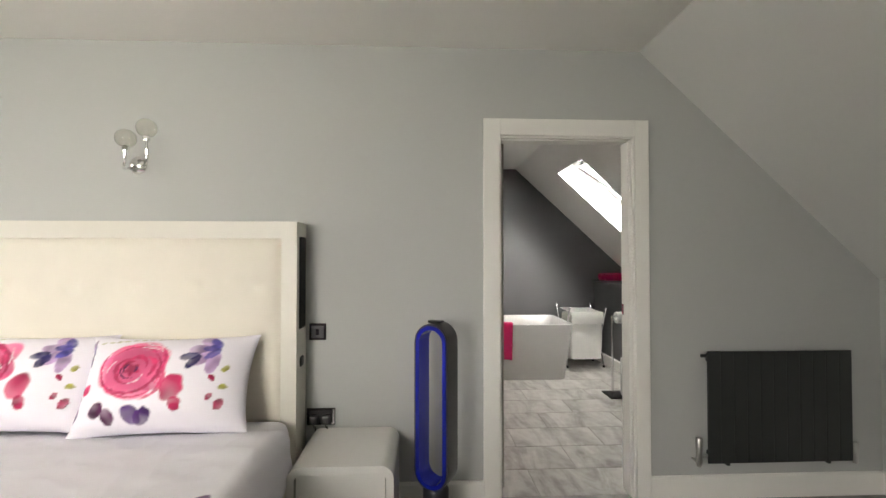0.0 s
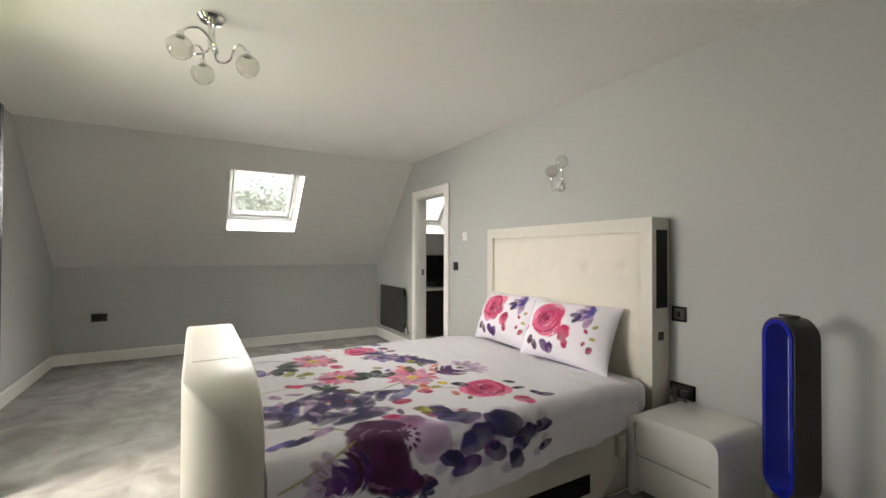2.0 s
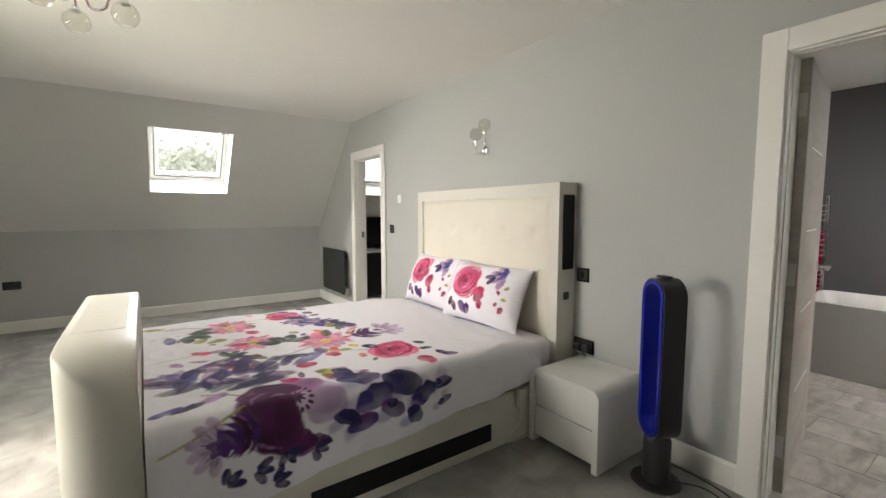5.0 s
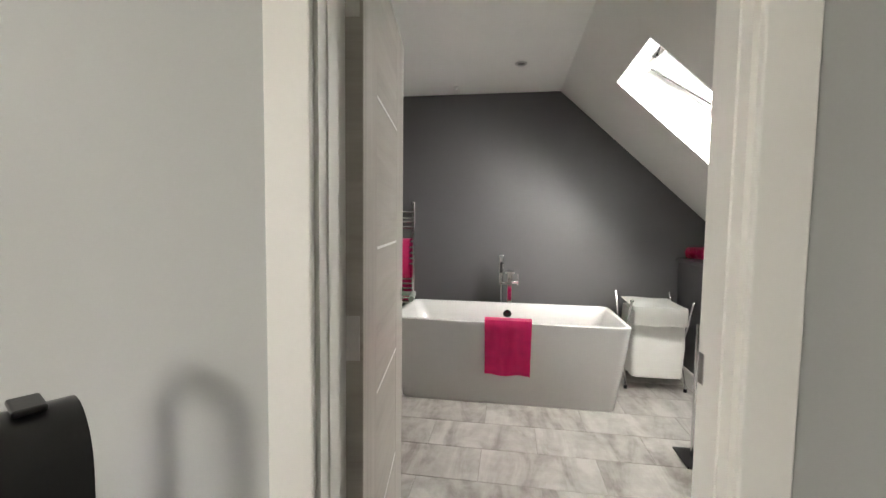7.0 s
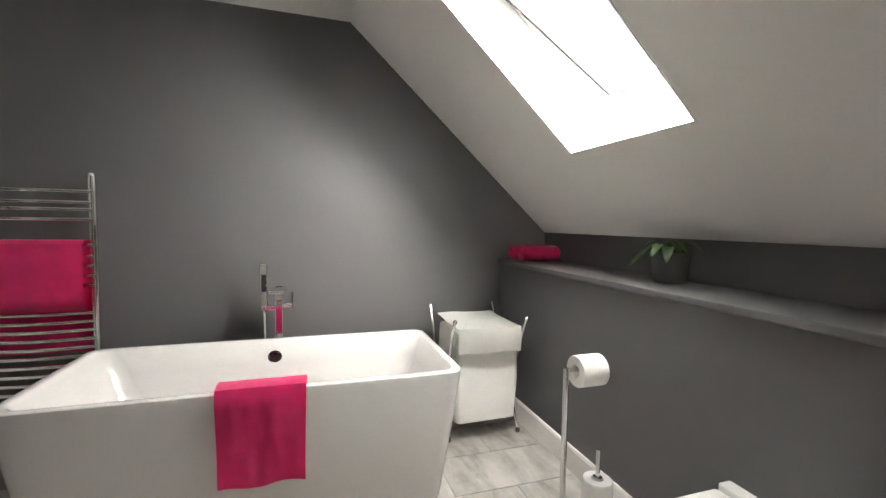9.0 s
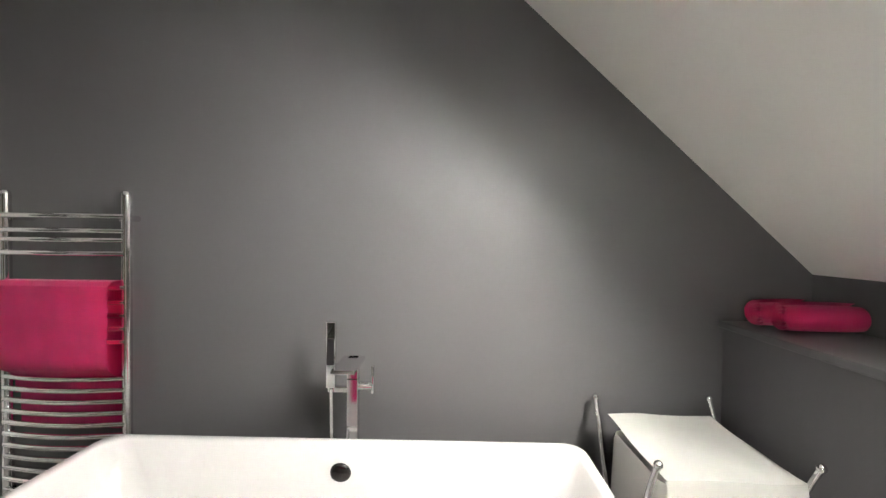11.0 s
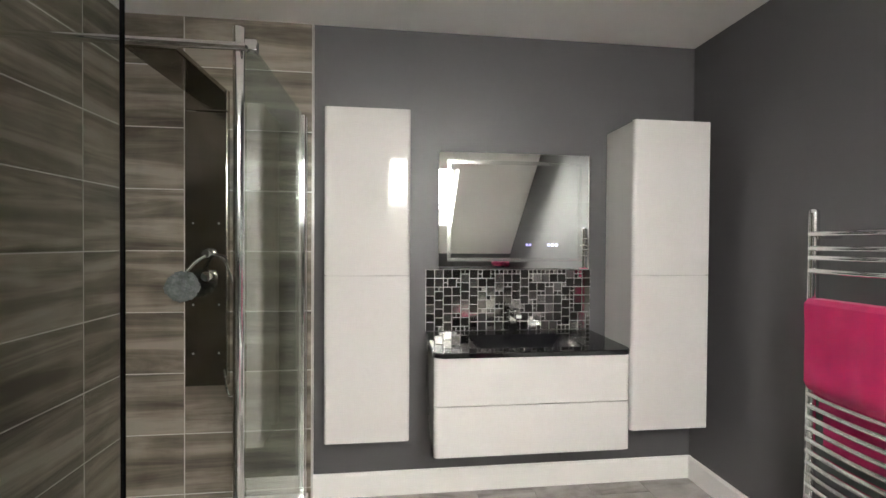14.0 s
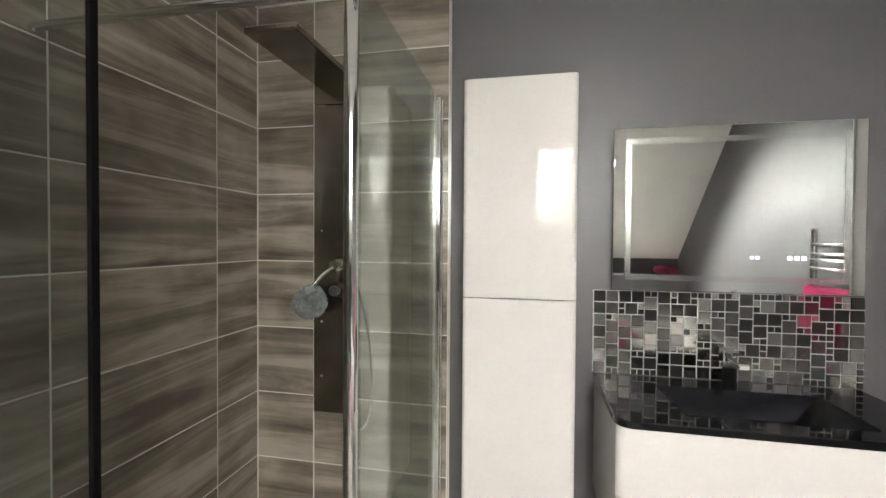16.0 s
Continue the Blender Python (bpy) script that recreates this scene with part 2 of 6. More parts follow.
def add_box(bm, x0, x1, y0, y1, z0, z1):
    v = [bm.verts.new((x, y, z)) for x in (x0, x1) for y in (y0, y1) for z in (z0, z1)]
    for f in ((0, 1, 3, 2), (4, 6, 7, 5), (0, 4, 5, 1), (2, 3, 7, 6), (0, 2, 6, 4), (1, 5, 7, 3)):
        bm.faces.new([v[i] for i in f])
    return bm


def box(x0, x1, y0, y1, z0, z1, r=0.0, seg=2):
    bm = add_box(bmesh.new(), min(x0, x1), max(x0, x1), min(y0, y1), max(y0, y1), min(z0, z1), max(z0, z1))
    if r:
        bmesh.ops.bevel(bm, geom=bm.edges[:], offset=r, segments=seg, profile=0.5, affect="EDGES")
    return bm


def join(*bms):
    out = bmesh.new()
    for b in bms:
        me = bpy.data.meshes.new("tmp")
        b.to_mesh(me)
        b.free()
        out.from_mesh(me)
        bpy.data.meshes.remove(me)
    return out


def prism(pts, a0, a1, axis="y"):
    """A closed outline drawn out along an axis: outline in x,z for y; in y,z for x; in x,y for z."""
    bm = bmesh.new()
    at = {"y": lambda p, a: (p[0], a, p[1]), "x": lambda p, a: (a, p[0], p[1]), "z": lambda p, a: (p[0], p[1], a)}[axis]
    a = [bm.verts.new(at(p, a0)) for p in pts]
    b = [bm.verts.new(at(p, a1)) for p in pts]
    bm.faces.new(a)
    bm.faces.new(b[::-1])
    for i in range(len(pts)):
        j = (i + 1) % len(pts)
        bm.faces.new((a[i], b[i], b[j], a[j]))
    bmesh.ops.recalc_face_normals(bm, faces=bm.faces)
    return bm


def rounded(x0, x1, y0, y1, r, seg=6):
    """The outline of a rectangle with round corners; r: one radius or four, from the corner x1,y1 on, anticlockwise."""
    rs = r if isinstance(r, (list, tuple)) else [r] * 4
    out = []
    for k, (cx, cy, sx, sy) in enumerate(((x1, y1, -1, -1), (x0, y1, 1, -1), (x0, y0, 1, 1), (x1, y0, -1, 1))):
        q = rs[k]
        if q <= 0:
            out.append((cx, cy))
            continue
        for i in range(seg + 1):
            a = math.pi / 2 * (k + i / seg)
            out.append((cx + sx * q + q * math.cos(a), cy + sy * q + q * math.sin(a)))
    return out


def ring(outer, inner, a0, a1, axis="y"):
    """A frame between two outlines with as many points each, drawn out along an axis."""
    bm = bmesh.new()
    at = {"y": lambda p, a: (p[0], a, p[1]), "x": lambda p, a: (a, p[0], p[1]), "z": lambda p, a: (p[0], p[1], a)}[axis]
    rows = [[bm.verts.new(at(p, a)) for p in line] for line, a in ((outer, a0), (outer, a1), (inner, a1), (inner, a0))]
    n = len(outer)
    for k in range(4):
        for i in range(n):
            j = (i + 1) % n
            bm.faces.new((rows[k][i], rows[k][j], rows[(k + 1) % 4][j], rows[(k + 1) % 4][i]))
    bmesh.ops.recalc_face_normals(bm, faces=bm.faces)
    return bm


def lathe(profile, n=24, at=(0, 0, 0)):
    """A profile of radius and height, turned about the upright axis through at."""
    bm = bmesh.new()
    rows = []
    for r, z in profile:
        if r < 1e-5:
            rows.append([bm.verts.new((at[0], at[1], at[2] + z))] * n)
        else:
            rows.append([bm.verts.new((at[0] + r * math.cos(2 * math.pi * i / n), at[1] + r * math.sin(2 * math.pi * i / n), at[2] + z)) for i in range(n)])
    for a, b in zip(rows, rows[1:]):
        for i in range(n):
            j = (i + 1) % n
            f = list(dict.fromkeys((a[i], a[j], b[j], b[i])))
            if len(f) > 2:
                bm.faces.new(f)
    bmesh.ops.recalc_face_normals(bm, faces=bm.faces)
    return bm


def tube(pts, r, n=10, closed=False):
    """A round rod along points."""
    bm = bmesh.new()
    P = [Vector(p) for p in pts]
    rows, up = [], Vector((0.13, 0.27, 0.95))
    for i, p in enumerate(P):
        if closed:
            d = P[(i + 1) % len(P)] - P[i - 1]
        else:
            d = P[min(i + 1, len(P) - 1)] - P[max(i - 1, 0)]
        d.normalize()
        side = d.cross(up)
        if side.length < 0.1:
            side = d.cross(Vector((1, 0, 0)))
        side.normalize()
        nor = side.cross(d)
        rows.append([bm.verts.new(p + r * (math.cos(2 * math.pi * k / n) * side + math.sin(2 * math.pi * k / n) * nor)) for k in range(n)])
    pairs = list(zip(rows, rows[1:])) + ([(rows[-1], rows[0])] if closed else [])
    for a, b in pairs:
        for k in range(n):
            bm.faces.new((a[k], a[(k + 1) % n], b[(k + 1) % n], b[k]))
    if not closed:
        bm.faces.new(rows[0][::-1])
        bm.faces.new(rows[-1])
    bmesh.ops.recalc_face_normals(bm, faces=bm.faces)
    return bm


def bend(pts, step=0.25):
    """A smooth line through points (Catmull-Rom)."""
    P = [Vector(p) for p in pts]
    P = [P[0] * 2 - P[1], *P, P[-1] * 2 - P[-2]]
    out = []
    for a, b, c, d in zip(P, P[1:], P[2:], P[3:]):
        t = 0.0
        while t < 1 - 1e-6:
            out.append(0.5 * (2 * b + (c - a) * t + (2 * a - 5 * b + 4 * c - d) * t * t + (3 * b - a - 3 * c + d) * t ** 3))
            t += step
    return out + [P[-2]]


def ball(at, r, n=16, squash=1.0):
    return lathe([(r * math.sin(math.pi * i / (n // 2)), -r * squash * math.cos(math.pi * i / (n // 2))) for i in range(n // 2 + 1)], n, at)


def sheet(fn, nu, nv):
    """A grid of points fn(u, v) with u and v from 0 to 1."""
    bm = bmesh.new()
    g = [[bm.verts.new(fn(i / nu, j / nv)) for j in range(nv + 1)] for i in range(nu + 1)]
    for i in range(nu):
        for j in range(nv):
            bm.faces.new((g[i][j], g[i + 1][j], g[i + 1][j + 1], g[i][j + 1]))
    return bm


# ---- the shell: walls, ceilings, floors ----
H = 2.445                       # flat ceiling
SR, XR, KR = 1.26, 2.63, 1.187  # right slope: its top, its foot and the knee wall's height
SL, XL, KL = -4.0, -5.27, 1.10  # left slope
YB, WT, YF = -3.81, 0.12, 3.142
XV, XP = -1.282, -1.40          # vanity wall and its far side
DA, DB, DT = 0.478, 1.222, 1.972    # bathroom door opening
EA, EB = -3.90, -3.172          # far room's door opening
FA, FB, FT = -2.20, -0.74, 2.08     # french doors


def structure(name, bm, mat, label, category="wall", smooth=False):
    return solo(name, bm, mat, label, category, "structure", smooth=smooth)


structure("floor_bedroom", box(XL - 0.1, XR + 0.1, YB - 0.3, 0.05, -0.12, 0), M_CARPET, "soft brushed grey carpet over the whole bedroom", "floor")
BED = "pale grey painted plaster wall of the bedroom"
bm = join(box(XL, EA, 0, 0.06, 0, H), box(EB, DA, 0, 0.06, 0, H), box(DB, XR, 0, 0.06, 0, H), box(EA, EB, 0, 0.06, DT, H), box(DA, DB, 0, 0.06, DT, H))
structure("wall_north", bm, M_WALL, BED + " behind the bed")
BATH = "dark charcoal painted wall of the bathroom"
bm = join(box(XV, DA, 0.06, WT, 0, H), box(DB, XR, 0.06, WT, 0, H), box(DA, DB, 0.06, WT, DT, H))
wall_party = structure("wall_bath_south", bm, M_DARK, BATH + " beside the door")
bm = join(box(XL, EA, 0.06, WT, 0, H), box(EB, XP, 0.06, WT, 0, H), box(EA, EB, 0.06, WT, DT, H))
structure("wall_far_room_south", bm, M_WALL, "pale grey wall of the room beyond the bed")
wall_vanity = structure("wall_bath_west", box(XP + 0.06, XV, WT, YF, 0, H), M_DARK, BATH + " behind the vanity")
structure("wall_far_room_east", box(XP, XP + 0.06, WT, YF, 0, H), M_WALL, "pale grey wall of the room beyond the bed")
structure("wall_bath_north", box(XV - 0.06, XR, YF, YF + 0.12, 0, H), M_DARK, BATH + " behind the bath, with a soft sheen")
structure("wall_far_room_north", box(XL, XV - 0.06, YF, YF + 0.12, 0, H), M_WALL, "pale grey end wall of the far room")
bm = join(box(XL, FA, YB - 0.3, YB, 0, H), box(FB, XR, YB - 0.3, YB, 0, H), box(FA, FB, YB - 0.3, YB, FT, H))
structure("wall_south", bm, M_WALL, BED + " around the french doors")
structure("wall_east", box(XR, XR + 0.12, YB, 0.06, 0, KR), M_WALL, "low pale grey knee wall under the roof slope")
structure("wall_west", box(XL - 0.12, XL, YB, 0.06, 0, KL), M_WALL, "low pale grey knee wall under the roof slope")
structure("wall_far_room_west", box(XL - 0.12, XL, 0.06, YF, 0, KL), M_DARK, "low dark knee wall of the far room")
structure("wall_bath_east", box(XR, XR + 0.12, 0.06, YF, 0, KR), M_DARK, "low dark wall behind the bathroom shelf")
structure("ceiling_flat", box(SL, SR, YB - 0.3, YF + 0.12, H, H + 0.15), M_CEIL, "flat matt white ceiling", "ceiling")

def slope(name, top, foot, y0, y1, holes, label, mat):
    """A sloping ceiling from its top edge down to its foot (x, z), with openings (y from, y to, down from, down to)."""
    d = Vector((foot[0] - top[0], 0, foot[1] - top[1]))
    length = d.length
    d.normalize()
    n = Vector((-d.z, 0, d.x)) if d.x < 0 else Vector((d.z, 0, -d.x))
    n = -n if n.z < 0 else n
    m = Matrix(((d.x, 0, n.x, top[0]), (0, 1, 0, 0), (d.z, 0, n.z, top[1]), (0, 0, 0, 1)))
    bm = bmesh.new()
    ys = sorted({y0, y1, *[h[0] for h in holes], *[h[1] for h in holes]})
    for ya, yb in zip(ys, ys[1:]):
        cut = [h for h in holes if h[0] <= ya + 1e-6 and h[1] >= yb - 1e-6]
        spans = [(0, cut[0][2]), (cut[0][3], length + 0.1)] if cut else [(-0.0, length + 0.1)]
        for a, b in spans:
            add_box(bm, a, b, ya, yb, 0, 0.3)
    bmesh.ops.recalc_face_normals(bm, faces=bm.faces)
    solo(name, bm, mat, label, "ceiling", "structure", m=m)
    return m


LS = "sloping ceiling under the roof, matt white"
GS = "sloping ceiling under the roof, pale grey-white"
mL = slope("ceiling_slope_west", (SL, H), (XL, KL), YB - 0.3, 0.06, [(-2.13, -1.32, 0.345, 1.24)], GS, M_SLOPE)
slope("ceiling_slope_far_room", (SL, H), (XL, KL), 0.06, YF, [(0.28, 0.98, 0.40, 1.20)], LS, M_CEIL)
mR = slope("ceiling_slope_bath", (SR, H), (XR, KR), 0.06, YF, [(1.53, 2.215, 0.335, 1.285)], LS, M_CEIL)
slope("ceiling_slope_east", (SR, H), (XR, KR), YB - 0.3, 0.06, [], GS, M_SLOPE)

# bathroom shelf wall
structure("shelf_wall", box(2.29, XR, WT, YF, 0, 0.974), M_DARK, "boxed-in dark grey low wall of the bathroom")
structure("shelf_ledge", box(2.265, XR, WT, YF, 0.974, 1.0, 0.005), M_DARK, "dark grey painted shelf along the bathroom wall", "shelf")


def baseboard(name, pts, side, h=0.125, d=0.016):
    """Skirting along a line of the plan, standing out to the line's left (1) or right (-1)."""
    bms = []
    for a, b in zip(pts, pts[1:]):
        u = (Vector(b) - Vector(a)).normalized()
        n = Vector((-u.y, u.x)) * side
        prof = [(0, 0), (d, 0), (d, h - 0.012), (d - 0.006, h), (0, h)]
        bm = bmesh.new()
        ends = []
        for q in (a, b):
            ends.append([bm.verts.new((q[0] + n.x * o, q[1] + n.y * o, z)) for o, z in prof])
        for i in range(5):
            j = (i + 1) % 5
            bm.faces.new((ends[0][i], ends[0][j], ends[1][j], ends[1][i]))
        bm.faces.new(ends[0])
        bm.faces.new(ends[1][::-1])
        bmesh.ops.recalc_face_normals(bm, faces=bm.faces)
        bms.append(bm)
    solo(name, join(*bms), M_TRIM, "white painted skirting board with a chamfered top", "skirting", "structure")


baseboard("baseboard_bedroom", [(EA - 0.085, 0), (XL, 0), (XL, YB), (FA, YB)], 1)
baseboard("baseboard_bedroom_bed", [(DA - 0.085, 0), (EB + 0.085, 0)], 1)
baseboard("baseboard_bedroom_right", [(DB + 0.075, 0), (XR, 0), (XR, YB), (FB, YB)], -1)
baseboard("baseboard_bath", [(XV, 1.04), (XV, YF), (2.29, YF), (2.29, WT)], -1)


# ---- doors ----
def door_frame(name, a, b, top, w, label, right=None):
    """A lining through the wall with an architrave on both faces."""
    root = thing(name, ((a + b) / 2, 0, 0), label, "door", kind="structure")
    part("lining", join(box(a - 0.02, a + 0.012, -0.004, WT + 0.004, 0, top), box(b - 0.012, b + 0.02, -0.004, WT + 0.004, 0, top), box(a, b, -0.004, WT + 0.004, top - 0.012, top + 0.02)), M_TRIM, root)
    part("door_stop", join(box(a + 0.012, a + 0.016, 0.03, 0.068, 0, top - 0.012), box(b - 0.016, b - 0.012, 0.03, 0.068, 0, top - 0.012), box(a + 0.012, b - 0.012, 0.03, 0.068, top - 0.016, top - 0.012)), M_TRIM, root)
    wr = right or w
    for y0, y1 in ((-0.022, -0.004), (WT + 0.004, WT + 0.022)):
        part("architrave", join(box(a - w, a + 0.004, y0, y1, 0, top + w, 0.004), box(b - 0.004, b + wr, y0, y1, 0, top + w, 0.004), box(a + 0.004, b - 0.004, y0, y1, top - 0.004, top + w, 0.004)), M_TRIM, root)
    return root


door_1 = door_frame("door_1", DA, DB, DT, 0.088, "white painted door frame into the bathroom, its door open", 0.076)
part("strike_plate", box(DB - 0.0145, DB - 0.0115, 0.098, 0.118, 0.985, 1.045, 0.001), M_CHROME, door_1, "steel strike plate")
door_2 = door_frame("door_2", EA, EB, DT, 0.088, "white painted door frame into the far room, standing open")
part("strike_plate", box(EA + 0.0105, EA + 0.016, 0.07, 0.105, 0.99, 1.065, 0.001), M_CHROME, door_2, "steel strike plate")

# the open leaf, local x along the leaf, y its thickness
LW = 0.765
leaf_m = pose(DA + 0.049, WT + 0.0125, 0.008) @ Matrix.Rotation(radians(98), 4, "Z")
leaf = thing("bathroom_door", (DA, WT + 0.05, 0), "washed grey ash-effect door leaf, wide open, with thin metal inlays", "door")
part("panel", box(0.0, LW, 0.0, 0.040, 0, 1.955, 0.002), M_ASHLEAF, leaf, m=leaf_m)
part("stile", box(0.0, 0.165, -0.0004, 0.0, 0.0, 1.955), M_STILE, leaf, "upright border strip", m=leaf_m)
part("stile", box(LW - 0.195, LW, -0.0004, 0.0, 0.0, 1.955), M_STILE, leaf, "upright border strip", m=leaf_m)
for z in (0.44, 0.825, 1.21, 1.595):
    part("inlay_strip", box(0.17, LW - 0.2, -0.0012, 0.0, z - 0.0035, z + 0.0035), M_LINING, leaf, "thin silver inlay", m=leaf_m)
for y0, s in ((0.0, -1), (0.040, 1)):
    rose = part("handle_rose", lathe([(0, 0), (0.026, 0), (0.026, 0.007), (0.023, 0.009), (0, 0.009)], 24), M_CHROME, leaf, "round chrome rose", m=leaf_m @ pose(LW - 0.055, y0, 1.0, -90 * s if s > 0 else 90), smooth=True)
    part("lever_handle", join(tube([(0, 0, 0.008), (0, 0, 0.05)], 0.009), tube([(0.008, 0, 0.05), (-0.115, 0, 0.052)], 0.0105, 12)), M_STEEL, rose, "brushed steel lever", m=leaf_m @ pose(LW - 0.055, y0, 1.0, -90 * s if s > 0 else 90), smooth=True)
for z in (0.22, 1.02, 1.76):
    hinge = part("hinge", join(box(-0.0015, 0.001, 0.008, 0.0395, z - 0.05, z + 0.05), tube([(-0.002, 0.044, z - 0.05), (-0.002, 0.044, z + 0.05)], 0.0055)), M_STEEL, leaf, "steel butt hinge", m=leaf_m)


# french doors in the south gable, both leaves swung in
def glazed_leaf(name, m, outer, inner, label):
    """Local x from the hinge to the free edge, y towards the outside."""
    root = thing(name, m.translation, label, "french door")
    w, h, f, t = 0.70, 2.03, 0.105, 0.07
    part("outer_face", join(*[box(x0, x1, 0.0, t / 2, z0, z1, 0.005) for x0, x1, z0, z1 in ((0, f, 0, h), (w - f, w, 0, h), (f - 0.002, w - f + 0.002, 0, 0.13), (f - 0.002, w - f + 0.002, h - f, h))]), outer, root, m=m)
    part("inner_face", join(*[box(x0, x1, -t / 2, -0.0005, z0, z1, 0.005) for x0, x1, z0, z1 in ((0, f, 0, h), (w - f, w, 0, h), (f - 0.002, w - f + 0.002, 0, 0.13), (f - 0.002, w - f + 0.002, h - f, h))]), inner, root, m=m)
    for a, b, mat in ((t / 2 - 0.004, t / 2 + 0.006, M_STEEL), (-t / 2 - 0.006, -t / 2 + 0.004, inner)):
        part("glazing_bead", join(box(f - 0.004, f + 0.012, a, b, 0.12, h - f + 0.01), box(w - f - 0.012, w - f + 0.004, a, b, 0.12, h - f + 0.01), box(f, w - f, a, b, 0.118, 0.134), box(f, w - f, a, b, h - f - 0.012, h - f + 0.004)), mat, root, m=m)
    g = part("glass_pane", join(box(f - 0.01, w - f + 0.01, 0.010, 0.014, 0.12, h - f + 0.01), box(f - 0.01, w - f + 0.01, -0.014, -0.010, 0.12, h - f + 0.01)), M_DOORGLASS, root, "double glazed pane", m=m)
    g.visible_shadow = False
    part("edge_gasket", box(w - 0.001, w + 0.006, -0.012, 0.02, 0.01, h - 0.01), M_BLACK, root, m=m)
    for y, s, mt in ((t / 2, 1, M_CHROME), (-t / 2, -1, M_STEEL)):
        plate = part("handle_plate", box(w - 0.078, w - 0.046, y, y + s * 0.012, 0.88, 1.10, 0.004), mt, root, "long chrome backplate", m=m)
        part("lever", join(tube([(w - 0.062, y + s * 0.01, 1.03), (w - 0.062, y + s * 0.05, 1.03)], 0.008), tube([(w - 0.062, y + s * 0.05, 1.03), (w - 0.19, y + s * 0.052, 1.028)], 0.009)), mt, plate, m=m, smooth=True)
        part("lock_cylinder", box(w - 0.070, w - 0.054, y + s * 0.012, y + s * 0.02, 0.92, 0.95, 0.003), mt, plate, m=m)
    return root


LEAFL = "glazed french door leaf, swung open into the room, slate grey outside and white inside"
glazed_leaf("french_door", pose(FA + 0.045, -4.03, 0.02) @ Matrix.Rotation(radians(86.5), 4, "Z") @ Matrix.Diagonal((1, -1, 1, 1)), M_GREYPVC, M_WHITEPVC, LEAFL)
glazed_leaf("french_door", pose(FB - 0.045, -4.03, 0.02) @ Matrix.Rotation(radians(100), 4, "Z"), M_GREYPVC, M_WHITEPVC, LEAFL)
bm = join(box(FA, FA + 0.05, -4.08, -4.0, 0, FT), box(FB - 0.05, FB, -4.08, -4.0, 0, FT), box(FA + 0.05, FB - 0.05, -4.08, -4.0, FT - 0.05, FT), box(FA + 0.05, FB - 0.05, -4.08, -4.0, -0.01, 0.018))
structure("french_door_frame", bm, M_WHITEPVC, "white outer frame of the french doors", "door frame")


# ---- roof windows ----
def roof_window(m, y0, y1, u0, u1, label, tilt=0.0):
    """Lining, fixed frame, sash with its pane, and the bar at its head; in the slope's own axes (down, along, out)."""
    root = thing("roof_window", m @ Vector(((u0 + u1) / 2, (y0 + y1) / 2, 0.1)), label, "roof window", kind="structure")
    e, d = 0.008, 0.235
    part("reveal_lining", join(box(u0, u0 + e, y0, y1, -0.002, d), box(u1 - e, u1, y0, y1, -0.002, d), box(u0 + e, u1 - e, y0, y0 + e, -0.002, d), box(u0 + e, u1 - e, y1 - e, y1, -0.002, d)), M_LINING, root, m=m)
    w = 0.055
    part("outer_frame", join(box(u0, u0 + w, y0, y1, d, d + 0.06), box(u1 - w, u1, y0, y1, d, d + 0.06), box(u0 + w, u1 - w, y0, y0 + w, d, d + 0.06), box(u0 + w, u1 - w, y1 - w, y1, d, d + 0.06)), M_LINING, root, m=m)
    mid = (u0 + u1) / 2
    k = m @ Matrix.Translation((mid, 0, d + 0.03)) @ Matrix.Rotation(radians(tilt), 4, "Y") @ Matrix.Translation((-mid, 0, -(d + 0.03)))
    a, b, c, f = u0 + 0.045, u1 - 0.045, y0 + 0.045, y1 - 0.045
    s, mid_y = 0.05, (y0 + y1) / 2
    sash = part("sash", join(box(a, a + s, c, f, d + 0.005, d + 0.05, 0.004), box(b - s, b, c, f, d + 0.005, d + 0.05, 0.004), box(a + s, b - s, c, c + s, d + 0.005, d + 0.05, 0.004), box(a + s, b - s, f - s, f, d + 0.005, d + 0.05, 0.004)), M_LINING, root, "white painted sash", m=k)
    g = part("glass_pane", box(a + s - 0.005, b - s + 0.005, c + s - 0.005, f - s + 0.005, d + 0.025, d + 0.029), M_PANE, sash, m=k)
    g.visible_shadow = False
    part("control_bar", join(tube([(a + 0.03, c + 0.05, d - 0.03), (a + 0.03, f - 0.05, d - 0.03)], 0.02, 14), box(a + 0.02, a + 0.04, c + 0.075, c + 0.09, d - 0.03, d + 0.008), box(a + 0.02, a + 0.04, f - 0.09, f - 0.075, d - 0.03, d + 0.008)), M_STEEL, sash, "aluminium control bar along the head", m=k, smooth=True)
    part("latch", join(box(a + 0.0, a + 0.05, mid_y - 0.05, mid_y + 0.05, d - 0.045, d + 0.004, 0.005), box(a + 0.012, a + 0.03, mid_y - 0.02, mid_y + 0.02, d - 0.058, d - 0.045, 0.003)), M_GRAPH, sash, "dark latch behind the bar", m=k)
    for y in (c + 0.012, f - 0.012):
        part("side_gasket", box(a + 0.02, b - 0.02, y - 0.004, y + 0.004, d - 0.001, d + 0.006), M_POT, sash, "grey rubber gasket", m=k)
    part("foot_gasket", box(b - 0.016, b - 0.008, c + 0.02, f - 0.02, d - 0.001, d + 0.006), M_POT, sash, "grey rubber gasket", m=k)
    part("vent_flap", box(a + 0.004, a + 0.045, c + 0.03, f - 0.03, d - 0.012, d + 0.004, 0.004), M_LINING, sash, m=k)
    return root


